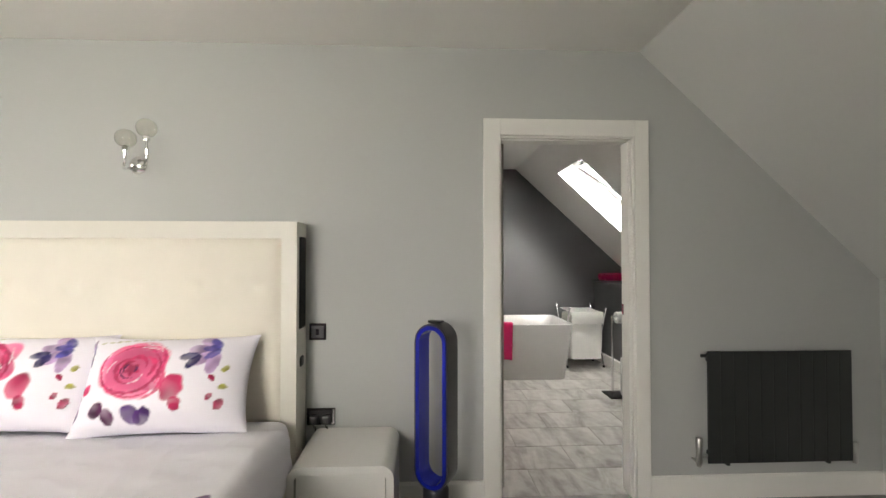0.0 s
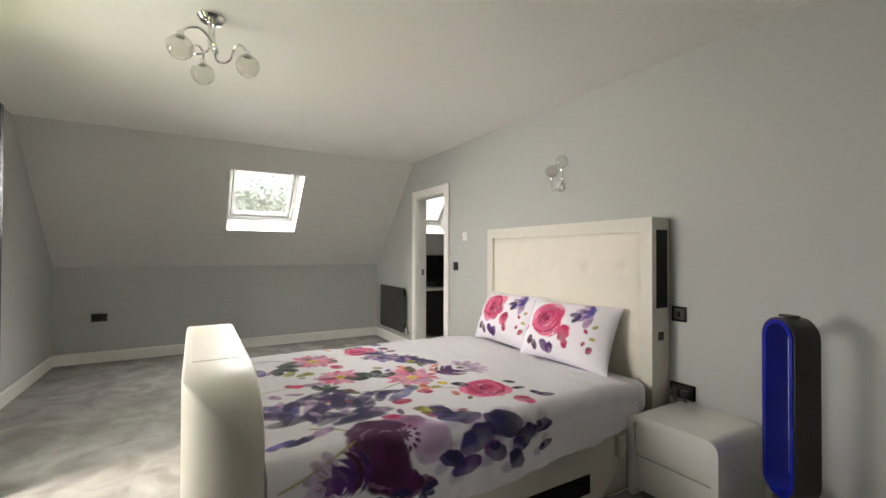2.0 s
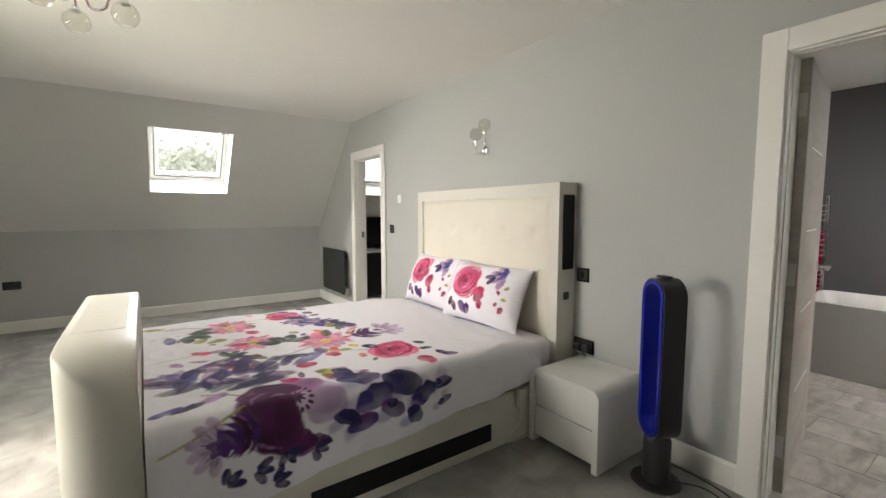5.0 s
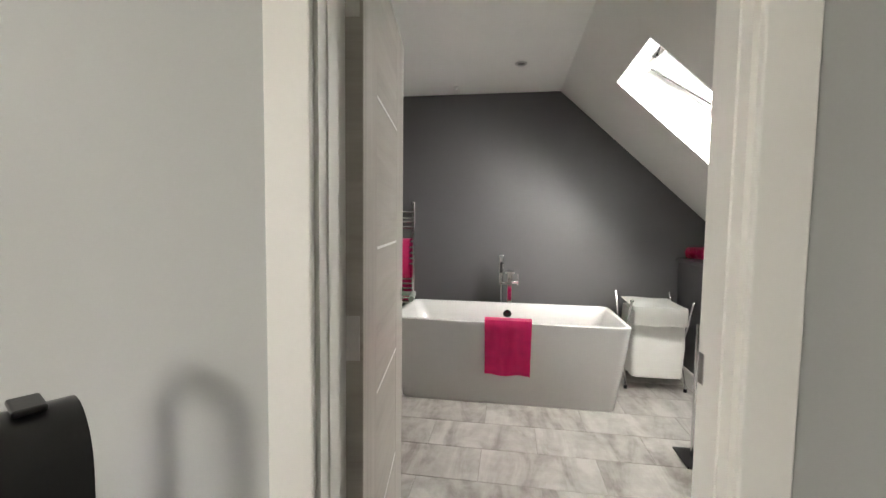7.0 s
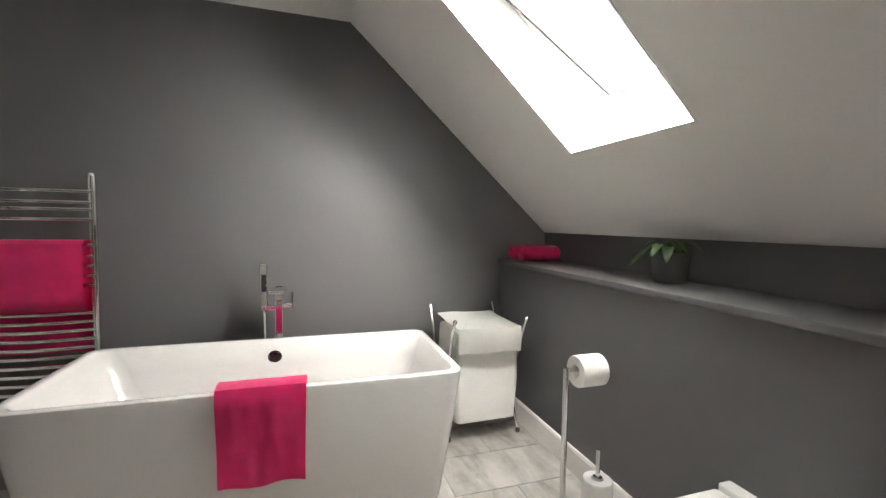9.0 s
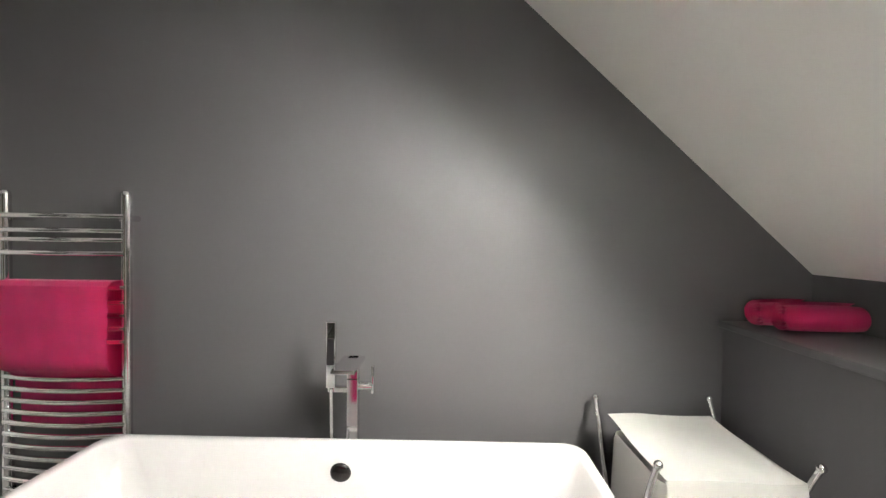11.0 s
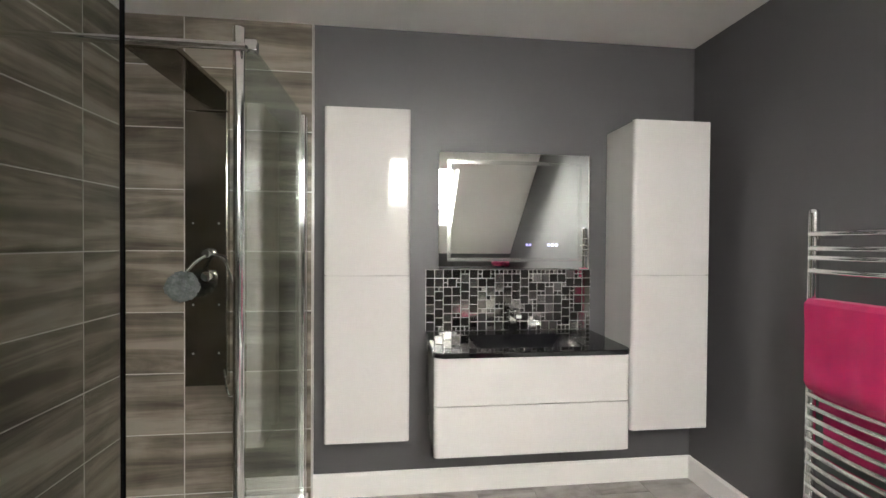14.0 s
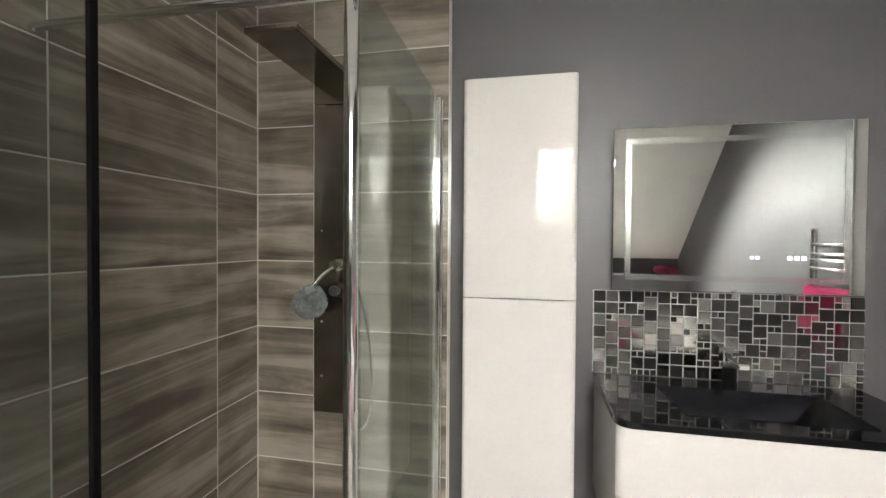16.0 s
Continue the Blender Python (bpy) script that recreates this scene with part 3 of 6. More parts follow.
roof_window(mL, -2.13, -1.32, 0.345, 1.24, "white pivoting roof window with a view of trees")
roof_window(mL, 0.28, 0.98, 0.40, 1.20, "white pivoting roof window of the far room")
roof_window(mR, 1.53, 2.215, 0.335, 1.285, "white pivoting roof window over the bath, tipped ajar", -10.0)

# ---- outside ----
structure("ground", box(-300, 300, -300, 300, -3.1, -3.0), M_GRASS, "lawn round the house", "ground")
rng = random.Random(4)
bm = bmesh.new()
for k in range(700):
    c = Vector((-34 - rng.random() * 9, -22 + 34 * rng.random(), 0))
    c.z = -3 + (8.4 + 3.4 * noise.noise(Vector((c.y * 0.19, 3, 0)))) * (0.05 + 0.95 * rng.random() ** 0.6)
    for i in range(70):
        p = c + Vector([rng.gauss(0, 0.7) for _ in range(3)])
        u, v = Vector([rng.gauss(0, 1) for _ in range(3)]).normalized() * 0.14, Vector([rng.gauss(0, 1) for _ in range(3)]).normalized() * 0.14
        bm.faces.new([bm.verts.new(p + q) for q in (-u - v, u - v * 0.6, u * 0.8 + v, -u * 0.7 + v)])
structure("backdrop", box(-70, -69, -60, 60, -3, 45), M_OVERCAST, "bright overcast sky beyond the trees", "sky")
structure("backdrop", box(69, 70, -60, 330, -3, 190), M_OVERCAST, "bright overcast sky on the bath side", "sky")
solo("far_trees", bm, M_TREE, "leafy trees beyond the garden, haze put into their pale colour", "trees", "stuff")

# ---- bedroom: the bed ----
BX0, BX1 = -2.142, -0.546
bed = thing("bed", ((BX0 + BX1) / 2, -1.2, 0), "cream leather bed with padded headboard, tall footboard and side speakers", "bed")
part("base", join(box(BX0 + 0.015, BX1 + 0.015, -2.26, -0.17, 0.0, 0.30, 0.012), box(BX0 + 0.04, BX1 - 0.02, -2.25, -0.17, 0.30, 0.34)), M_LEATHER, bed, "cream leather divan base")
part("speaker_grille", box(BX1 + 0.010, BX1 + 0.019, -1.705, -0.715, 0.058, 0.155, 0.003), M_GRILLE, bed, "long black speaker grille")
head = part("headboard_frame", ring([(BX0, 0.0), (BX1, 0.0), (BX1, 1.487), (BX0, 1.487)], [(BX0 + 0.075, 0.28), (BX1 - 0.075, 0.28), (BX1 - 0.075, 1.405), (BX0 + 0.075, 1.405)], -0.172, -0.006), M_LEATHER, bed, "smooth cream leather headboard frame")
part("headboard_back", box(BX0 + 0.085, BX1 - 0.085, -0.09, -0.008, 0.275, 1.405), M_LEATHER, head)


def pad(u, v):
    x, z = BX0 + 0.0735 + u * (BX1 - BX0 - 0.147), 0.28 + v * 1.1265
    e = min(u * 14, (1 - u) * 14, v * 11, (1 - v) * 11, 1)
    y = -0.152 - 0.018 * math.sqrt(max(0, 1 - (1 - e) ** 2))
    for a in (-1.92, -1.62, -1.32, -1.03, -0.75):
        y += 0.016 * math.exp(-(((x - a) / 0.035) ** 2 + ((z - 1.17) / 0.035) ** 2))
    return x, y + 0.002 * noise.noise(Vector((x * 3, 0, z * 3))), z


part("headboard_panel", sheet(pad, 70, 50), M_PAD, head, "padded cream fabric panel with sunk buttons", smooth=True)
part("side_speaker", box(BX1 - 0.004, BX1 + 0.005, -0.132, -0.028, 0.955, 1.415, 0.003), M_GRILLE, head, "black speaker strip on the headboard's side")
part("side_button", box(BX1 - 0.004, BX1 + 0.008, -0.115, -0.065, 0.765, 0.815, 0.006), M_BLACK, head, "small black control button")

# footboard: round outer corners in plan, the top falling away at the ends
cx, FX0, FX1 = (BX0 + BX1) / 2, BX0 - 0.012, BX1 + 0.016


def foot_top(x):
    over = min(1.0, max(0.0, abs(x - cx) - 0.40) / ((FX1 - FX0) / 2 - 0.40))
    return 0.585 + 0.262 * (1 - over ** 3) ** (1 / 3)


def foot_section(x):
    """The outline of the footboard in y and z at a place along it."""
    q, r = abs(x - cx) - ((FX1 - FX0) / 2 - 0.235), 0.235
    yo = -2.255 - (r if q <= 0 else math.sqrt(max(0.0, r * r - min(q, r) ** 2)))
    z, yi, b = foot_top(x), -2.252, min(0.014, (-2.252 - yo) / 2.2)
    low = [(yi, 0.0), (yi, z * 0.5), (yi, z - b), (yi - b * 0.3, z - b * 0.3), (yi - b, z)]
    return low + [(yo + b, z), (yo + b * 0.3, z - b * 0.3), (yo, z - b), (yo, z * 0.55), (yo + 0.004, z * 0.25), (yo + min(0.02, (yi - yo) / 3), 0.0)]


bm = bmesh.new()
rows = []
for k in range(61):
    x = cx + (FX1 - FX0) / 2 * math.sin(math.pi / 2 * (2 * k / 60 - 1)) * 0.9995
    rows.append([bm.verts.new((x, y, z)) for y, z in foot_section(x)])
for a, b in zip(rows, rows[1:]):
    for i in range(len(a)):
        bm.faces.new((a[i], b[i], b[(i + 1) % len(a)], a[(i + 1) % len(a)]))
bm.faces.new(rows[0])
bm.faces.new(rows[-1][::-1])
bmesh.ops.recalc_face_normals(bm, faces=bm.faces)
part("footboard", bm, M_LEATHER, bed, "tall cream leather footboard with rounded corners", smooth=True)
part("lid", box(cx - 0.395, cx + 0.395, -2.462, -2.290, 0.838, 0.8492, 0.002), M_LEATHER, bed, "flat lift-up lid of the footboard")

solo("mattress", box(BX0 + 0.02, BX1 - 0.02, -2.245, -0.165, 0.342, 0.535, 0.06, 4), M_SHEET, "white sheeted mattress on the bed", "mattress", smooth=True)

# ---- the print on the bedding ----
INK = {"cloth": (0.83, 0.80, 0.86), "red": (0.62, 0.03, 0.14), "pink": (0.80, 0.13, 0.29), "rosy": (0.80, 0.30, 0.46), "coral": (0.78, 0.22, 0.14), "yellow": (0.80, 0.55, 0.05), "lilac": (0.50, 0.33, 0.56), "plum": (0.085, 0.008, 0.065),
       "magenta": (0.085, 0.006, 0.078), "mauve": (0.42, 0.19, 0.42), "navy": (0.022, 0.015, 0.105), "blue": (0.085, 0.07, 0.33), "violet": (0.085, 0.02, 0.17), "crimson": (0.42, 0.012, 0.085), "green": (0.025, 0.06, 0.045), "olive": (0.40, 0.38, 0.08), "sage": (0.16, 0.17, 0.10)}


def wash(X, Y, scale, seed):
    """A cheap smooth noise on arrays, from a few turned waves; about -1 to 1."""
    r, out = random.Random(seed), np.zeros_like(X)
    for k in range(7):
        a, f = r.random() * 6.28, scale * (0.6 + 1.6 * r.random())
        out += np.sin((X * math.cos(a) + Y * math.sin(a)) * f + r.random() * 6.28 + 1.3 * np.sin((X * math.sin(a) - Y * math.cos(a)) * f * 0.7))
    return out / 4.2


def stroke(col, X, Y, x, y, r, ink, turn=0.0, long=1.0, petals=0, depth=0.3, seed=1, soft=0.06, strength=1.0):
    """Lays one watercolour shape over the cloth's colours."""
    c, s = math.cos(radians(turn)), math.sin(radians(turn))
    near = (np.abs(X - x) < r * long * 1.7) & (np.abs(Y - y) < r * long * 1.7)
    if not near.any():
        return
    dx, dy = X[near] - x, Y[near] - y
    u, v = (dx * c + dy * s) / (r * long), (-dx * s + dy * c) / r
    ang, rad = np.arctan2(v, u), np.hypot(u, v)
    edge = 1 + 0.10 * wash(X[near], Y[near], 2.6 / r, seed)
    if petals:
        edge = edge - depth * (0.5 + 0.5 * np.cos(ang * petals + seed))
    if long > 1.6 and not petals:
        edge = edge * (1 - 0.25 * np.clip(np.abs(u), 0, 1) ** 2)
    m = np.clip((edge - rad) / soft, 0, 1) * strength
    tone = 0.85 + 0.42 * wash(X[near], Y[near], 1.3 / r, seed + 7) + 0.25 * (rad - 0.5)
    m = m * np.clip(0.92 + 0.22 * wash(X[near], Y[near], 1.1 / r, seed + 3), 0, 1)
    rgb = np.clip(np.array(INK[ink])[None, :] * np.clip(tone, 0.45, 1.5)[:, None], 0, 0.85)
    col[near] = col[near] * (1 - m[:, None]) + rgb * m[:, None]


def arc(col, X, Y, x, y, rad, a0, span, wide, ink, seed, soft=0.35, strength=1.0):
    """A curved brush mark round a middle, thin at both ends, with a ragged edge."""
    far = rad + wide * 2
    near = (np.abs(X - x) < far) & (np.abs(Y - y) < far)
    if not near.any():
        return
    dx, dy = X[near] - x, Y[near] - y
    t = ((np.degrees(np.arctan2(dy, dx)) - a0) % 360) / span
    body = np.sin(np.pi * np.clip(t, 0, 1)) ** 0.6 * (1 + 0.35 * wash(X[near], Y[near], 1.2 / wide, seed))
    m = np.clip((body - np.abs(np.hypot(dx, dy) - rad * (1 + 0.10 * np.sin(3 * t + seed))) / wide) / soft, 0, 1) * strength * (t <= 1)
    tone = np.clip(0.9 + 0.4 * wash(X[near], Y[near], 0.8 / wide, seed + 5), 0.5, 1.4)
    rgb = np.clip(np.array(INK[ink])[None, :] * tone[:, None], 0, 0.8)
    col[near] = col[near] * (1 - m[:, None]) + rgb * m[:, None]


def rose(col, X, Y, x, y, r, seed):
    q = random.Random(seed)
    for k in range(7):
        a = k * 0.9 + seed
        stroke(col, X, Y, x + 0.5 * r * math.cos(a), y + 0.5 * r * math.sin(a), r * q.uniform(0.42, 0.58), "pink", petals=3, depth=0.12, seed=seed + k, soft=0.1)
    stroke(col, X, Y, x, y, r * 0.8, "pink", petals=7, depth=0.08, seed=seed, soft=0.1)
    for k in range(15):
        f = q.uniform(0.18, 0.95)
        arc(col, X, Y, x + q.uniform(-0.05, 0.05) * r, y + q.uniform(-0.05, 0.05) * r, r * f, q.random() * 360, q.uniform(70, 150), r * q.uniform(0.04, 0.10), ("red", "crimson", "red")[k % 3], seed + k, strength=0.85)
    for k in range(6):
        arc(col, X, Y, x, y, r * q.uniform(0.3, 0.98), q.random() * 360, q.uniform(35, 80), r * q.uniform(0.018, 0.035), "cloth", seed + 30 + k, strength=0.7)
    stroke(col, X, Y, x, y, r * 0.24, "crimson", petals=5, depth=0.3, seed=seed, soft=0.25)
    for k in range(3):
        arc(col, X, Y, x, y, r * (0.12 + 0.08 * k), q.random() * 360, 120, r * 0.035, "plum", seed + 50 + k)


def daisy(col, X, Y, x, y, r, seed):
    for k in range(11):
        a = k * 2 * math.pi / 11 + seed
        stroke(col, X, Y, x + 0.55 * r * math.cos(a), y + 0.5 * r * math.sin(a), r * 0.22, ("pink", "rosy", "rosy", "mauve")[k % 4], turn=math.degrees(a), long=2.0, seed=seed + k, soft=0.2, strength=0.9)
    for k in range(9):
        a = k * 0.7 + seed
        stroke(col, X, Y, x + 0.8 * r * math.cos(a), y + 0.8 * r * math.sin(a), r * 0.12, ("pink", "rosy")[k % 2], turn=math.degrees(a), long=2.2, seed=seed + k, soft=0.3, strength=0.8)
    stroke(col, X, Y, x, y, r * 0.40, "coral", petals=7, depth=0.4, seed=seed, soft=0.6, strength=0.8)
    stroke(col, X, Y, x + 0.05 * r, y, r * 0.28, "yellow", petals=5, depth=0.3, seed=seed + 1, soft=0.4)


def anemone(col, X, Y, x, y, r, turn, seed):
    for k, a in enumerate((-5, 22, 50, 78, 108, 140)):
        stroke(col, X, Y, x + 0.75 * r * math.cos(radians(a + turn)), y + 0.75 * r * math.sin(radians(a + turn)), r * 0.24, "lilac", turn=a + turn + 12, long=2.6, seed=seed + k, soft=0.25, strength=0.75)
        stroke(col, X, Y, x + 0.6 * r * math.cos(radians(a + turn)), y + 0.6 * r * math.sin(radians(a + turn)), r * 0.05, "violet", turn=a + turn, long=5, seed=seed + k, soft=0.5, strength=0.6)
    for k in range(4):
        arc(col, X, Y, x, y, r * (0.55 + 0.17 * k), turn + 165 + 14 * k, 190 - 28 * k, r * 0.15, ("violet", "violet", "plum", "violet")[k], seed + k)
    stroke(col, X, Y, x, y, r * 0.3, "plum", petals=9, depth=0.3, seed=seed, soft=0.3)
    stroke(col, X, Y, x, y, r * 0.14, "sage", petals=5, depth=0.3, seed=seed, soft=0.4)


def spray(col, X, Y, x, y, length, turn, ink, seed, count=46, wide=0.3, big=0.03):
    r = random.Random(seed)
    c, s = math.cos(radians(turn)), math.sin(radians(turn))
    for k in range(count * 3 // 2):
        t = r.uniform(-1, 1)
        w = r.uniform(-1, 1) * wide * (1 - 0.5 * t) * length
        stroke(col, X, Y, x + t * length * c - w * s, y + t * length * s + w * c, big * r.uniform(0.3, 0.75), r.choice((ink, ink, "blue" if ink == "navy" else "navy", "lilac")), turn=turn + r.gauss(0, 38), long=r.uniform(2.2, 4.2), seed=seed + k, soft=0.25, strength=0.85)


def leaves(col, X, Y, x, y, r, turn, ink, seed, count=4):
    for k in range(count):
        a = turn + (k - (count - 1) / 2) * 42
        stroke(col, X, Y, x + 0.6 * r * math.cos(radians(a)), y + 0.6 * r * math.sin(radians(a)), r * 0.26, ink, turn=a, long=2.4, seed=seed + k, soft=0.15)


def stem(col, X, Y, a, b, sag, ink, seed):
    for k in range(15):
        t = k / 14
        stroke(col, X, Y, a[0] + (b[0] - a[0]) * t, a[1] + (b[1] - a[1]) * t + sag * math.sin(math.pi * t), 0.006, ink, turn=math.degrees(math.atan2(b[1] - a[1], b[0] - a[0])), long=4.5, seed=seed, soft=0.4, strength=0.8)


def store_print(me, col):
    at = me.color_attributes.new("print", "FLOAT_COLOR", "POINT")
    at.data.foreach_set("color", np.c_[col, np.ones(len(col))].ravel())


# ---- duvet ----
DZ, DR, DXA, DXB = 0.572, 0.075, -2.10, -0.585     # height of its top, round of its edge, the edges of the flat


def duvet_hem(y):
    return 0.205 + 0.14 * min(1, max(0, (y + 2.24) / 1.8)) + 0.006 * math.sin(y * 11) + 0.003 * math.sin(y * 37)


def duvet_point(s, y):
    """s runs across the bed and on down the hanging sides, as the cloth lies flat."""
    puff = 0.011 * noise.noise(Vector((s * 2.3, y * 2.3, 0))) + 0.005 * noise.noise(Vector((s * 7, y * 6, 4))) + 0.005 * noise.noise(Vector((s * 3 + y * 5, y * 9, 9))) * (1 if y > -1.0 else 0.5) + 0.004 * (1 - abs(noise.noise(Vector((s * 6 - y * 4, y * 7 + s * 3, 5)))) * 2)
    puff -= 0.05 * max(0, (y + 0.62) / 0.35) ** 2 if y > -0.62 else 0
    mirrored = s < (DXA + DXB) / 2
    q = s - DXB if not mirrored else DXA - s
    turn = DR * math.pi / 2
    drop = DZ - DR - duvet_hem(y)
    if q <= 0:
        p, z = q, DZ + puff
    elif q < turn:
        a = q / DR
        p, z = DR * math.sin(a), DZ - DR + DR * math.cos(a) + puff * math.cos(a)
        p += 0.4 * puff * math.sin(a)
    else:
        t = min(1.0, (q - turn) / 0.30)
        z = DZ - DR - t * drop
        p = DR + 0.012 * t + 0.011 * noise.noise(Vector((y * 7 + 1.5 * q, q * 3, 2))) * t + 0.006 * noise.noise(Vector((y * 19 + 4 * q, q * 4, 7))) * t + 0.4 * puff
    return (DXB + p if not mirrored else DXA - p), y, z


US, VS = 500, 380
S0, S1, Y0, Y1 = DXA - 0.418, DXB + 0.418, -2.246, -0.34
bm = sheet(lambda u, v: duvet_point(S0 + (S1 - S0) * u, Y0 + (Y1 - Y0) * v), US, VS)
duvet = solo("duvet", bm, M_PRINT, "white cotton duvet printed with pink, purple and navy watercolour flowers", "duvet", smooth=True)
X, Y = [a.ravel() for a in np.meshgrid(np.linspace(S0, S1, US + 1), np.linspace(Y0, Y1, VS + 1), indexing="ij")]
col = np.tile(np.array((0.83, 0.815, 0.87)), (len(X), 1))
for k, (a, b, g) in enumerate((((-1.94, -1.5), (-1.75, -2.2), 0.05), ((-0.9, -1.25), (-1.1, -1.75), 0.04), ((-1.38, -1.75), (-1.3, -2.2), -0.04), ((-1.2, -1.4), (-1.05, -1.7), 0.03), ((-0.75, -2.05), (-0.6, -1.9), 0.04), ((-1.81, -1.8), (-1.95, -2.2), 0.03))):
    stem(col, X, Y, a, b, g, "sage" if k % 2 else "olive", 40 + k)
spray(col, X, Y, -1.60, -1.28, 0.24, 35, "navy", 5, 80, 0.34, 0.034)
spray(col, X, Y, -1.80, -1.35, 0.10, 10, "blue", 6, 22, 0.5, 0.024)
daisy(col, X, Y, -1.81, -1.80, 0.165, 1)
daisy(col, X, Y, -1.40, -1.74, 0.15, 3)
daisy(col, X, Y, -1.21, -1.39, 0.175, 5)
rose(col, X, Y, -1.95, -1.44, 0.125, 2)
rose(col, X, Y, -0.82, -1.16, 0.135, 8)
anemone(col, X, Y, -1.22, -1.05, 0.14, 20, 3)
rng = random.Random(17)
for k in range(46):
    stroke(col, X, Y, rng.uniform(-2.15, -0.65), rng.uniform(-2.2, -1.15), rng.uniform(0.014, 0.034), rng.choice(("navy", "violet", "olive", "lilac", "coral", "crimson", "sage", "blue")), turn=rng.random() * 180, long=rng.uniform(1.6, 3.2), seed=k, soft=0.2)
for x, y, r, t in ((-1.76, -2.03, 0.15, 60), (-1.27, -1.60, 0.15, 170), (-1.22, -1.90, 0.10, 120), (-1.42, -1.25, 0.06, 70)):
    leaves(col, X, Y, x, y, r, t, "green" if r > 0.09 else "sage", int(x * -100))
for x, y, r, ink, t in ((-0.61, -1.08, 0.055, "red", 20), (-1.36, -2.0, 0.05, "red", 60), (-0.95, -1.44, 0.042, "red", 50), (-1.62, -1.70, 0.05, "red", 30), (-0.85, -0.98, 0.034, "green", 40), (-0.75, -1.0, 0.034, "green", 80),
                        (-0.62, -0.93, 0.04, "violet", 50), (-0.66, -0.96, 0.035, "violet", 20), (-1.95, -1.26, 0.04, "plum", 30), (-1.85, -1.24, 0.035, "plum", 60), (-1.05, -1.47, 0.045, "sage", 20), (-0.98, -1.36, 0.03, "olive", 70),
                        (-0.72, -1.55, 0.04, "olive", 120), (-1.02, -1.3, 0.03, "yellow", 40), (-1.55, -1.9, 0.05, "olive", 100), (-0.88, -1.6, 0.05, "red", 100), (-1.45, -1.5, 0.035, "olive", 30)):
    stroke(col, X, Y, x, y, r * 0.74, ink, turn=t, long=1.8, seed=int(x * -71), soft=0.15)
spray(col, X, Y, -0.98, -1.74, 0.18, 110, "navy", 11, 15, 0.7, 0.06)
spray(col, X, Y, -1.02, -1.95, 0.20, 150, "violet", 12, 16, 0.6, 0.056)
spray(col, X, Y, -0.95, -2.08, 0.16, 20, "navy", 13, 11, 0.6, 0.052)
for x, y, r, ink, t, ln in ((-0.57, -1.66, 0.115, "lilac", 30, 1.2), (-0.66, -1.70, 0.085, "mauve", 60, 1.3), (-0.50, -1.63, 0.10, "lilac", 0, 1.1), (-0.73, -1.72, 0.03, "red", 60, 1.8),
                            (-0.60, -1.85, 0.10, "magenta", 20, 1.35), (-0.53, -1.87, 0.115, "magenta", 0, 1.2), (-0.66, -1.80, 0.06, "magenta", 70, 1.6), (-0.44, -1.82, 0.10, "magenta", -10, 1.3),
                            (-0.36, -1.76, 0.06, "magenta", 50, 1.9), (-0.33, -1.68, 0.035, "magenta", 60, 2.4), (-0.49, -1.79, 0.05, "plum", 15, 2.0)):
    stroke(col, X, Y, x, y, r, ink, turn=t, long=ln, petals=5 if r > 0.08 else 0, depth=0.07, seed=int(x * -77), soft=0.12, strength=0.8 if ink == "lilac" else 1.0)
for k in range(9):
    arc(col, X, Y, -0.54, -1.80, 0.06 + 0.022 * k, 150 + 23 * k, 70, 0.010, "plum" if k % 2 else "mauve", 60 + k, strength=0.5)
stroke(col, X, Y, -0.56, -1.745, 0.042, "plum", petals=9, depth=0.4, seed=7)
for k in range(14):
    a = k * 0.45
    stroke(col, X, Y, -0.56 + 0.065 * math.cos(a), -1.735 + 0.05 * math.sin(a), 0.009, "plum", turn=math.degrees(a), long=1.6, seed=k, soft=0.2)
stroke(col, X, Y, -0.74, -1.54, 0.034, "olive", turn=50, long=2.6, seed=3, soft=0.15)
stem(col, X, Y, (-0.56, -1.95), (-0.46, -2.20), 0.02, "olive", 61)
for x, y, r, t in ((-0.60, -1.46, 0.075, 70), (-0.46, -1.42, 0.08, 110), (-0.50, -1.27, 0.085, 60), (-0.40, -1.17, 0.07, 140), (-0.37, -1.33, 0.06, 40), (-0.34, -1.48, 0.06, 100), (-0.70, -1.49, 0.05, 20), (-0.44, -1.06, 0.05, 95), (-0.31, -1.05, 0.035, 120), (-0.29, -1.22, 0.05, 20), (-0.40, -1.55, 0.05, 60)):
    stroke(col, X, Y, x - 0.05, y, r * 0.8, "lilac", turn=t + 40, long=1.3, seed=int(y * -37), soft=0.5, strength=0.5)
    stroke(col, X, Y, x, y, r * 0.82, "navy" if r != 0.06 else "violet", turn=t, long=1.6, seed=int(y * -93), soft=0.10)
    leaves(col, X, Y, x, y, r * 0.9, t + 150, "navy", int(y * -93), 2)
    stroke(col, X, Y, x + 0.03, y - 0.05, r * 0.8, "blue", turn=t + 60, long=1.2, seed=int(y * -31), soft=0.5, strength=0.45)
anemone(col, X, Y, -0.44, -2.02, 0.10, 200, 9)
stroke(col, X, Y, -0.44, -2.02, 0.06, "violet", petals=6, depth=0.3, seed=2)
for x, y, t in ((-0.34, -1.80, 20), (-0.30, -1.92, 70), (-0.27, -2.02, 130), (-0.22, -1.86, 100), (-0.3, -1.7, 60)):
    leaves(col, X, Y, x, y, 0.07, t, "navy", int(y * -50), 3)
store_print(duvet.data, col)


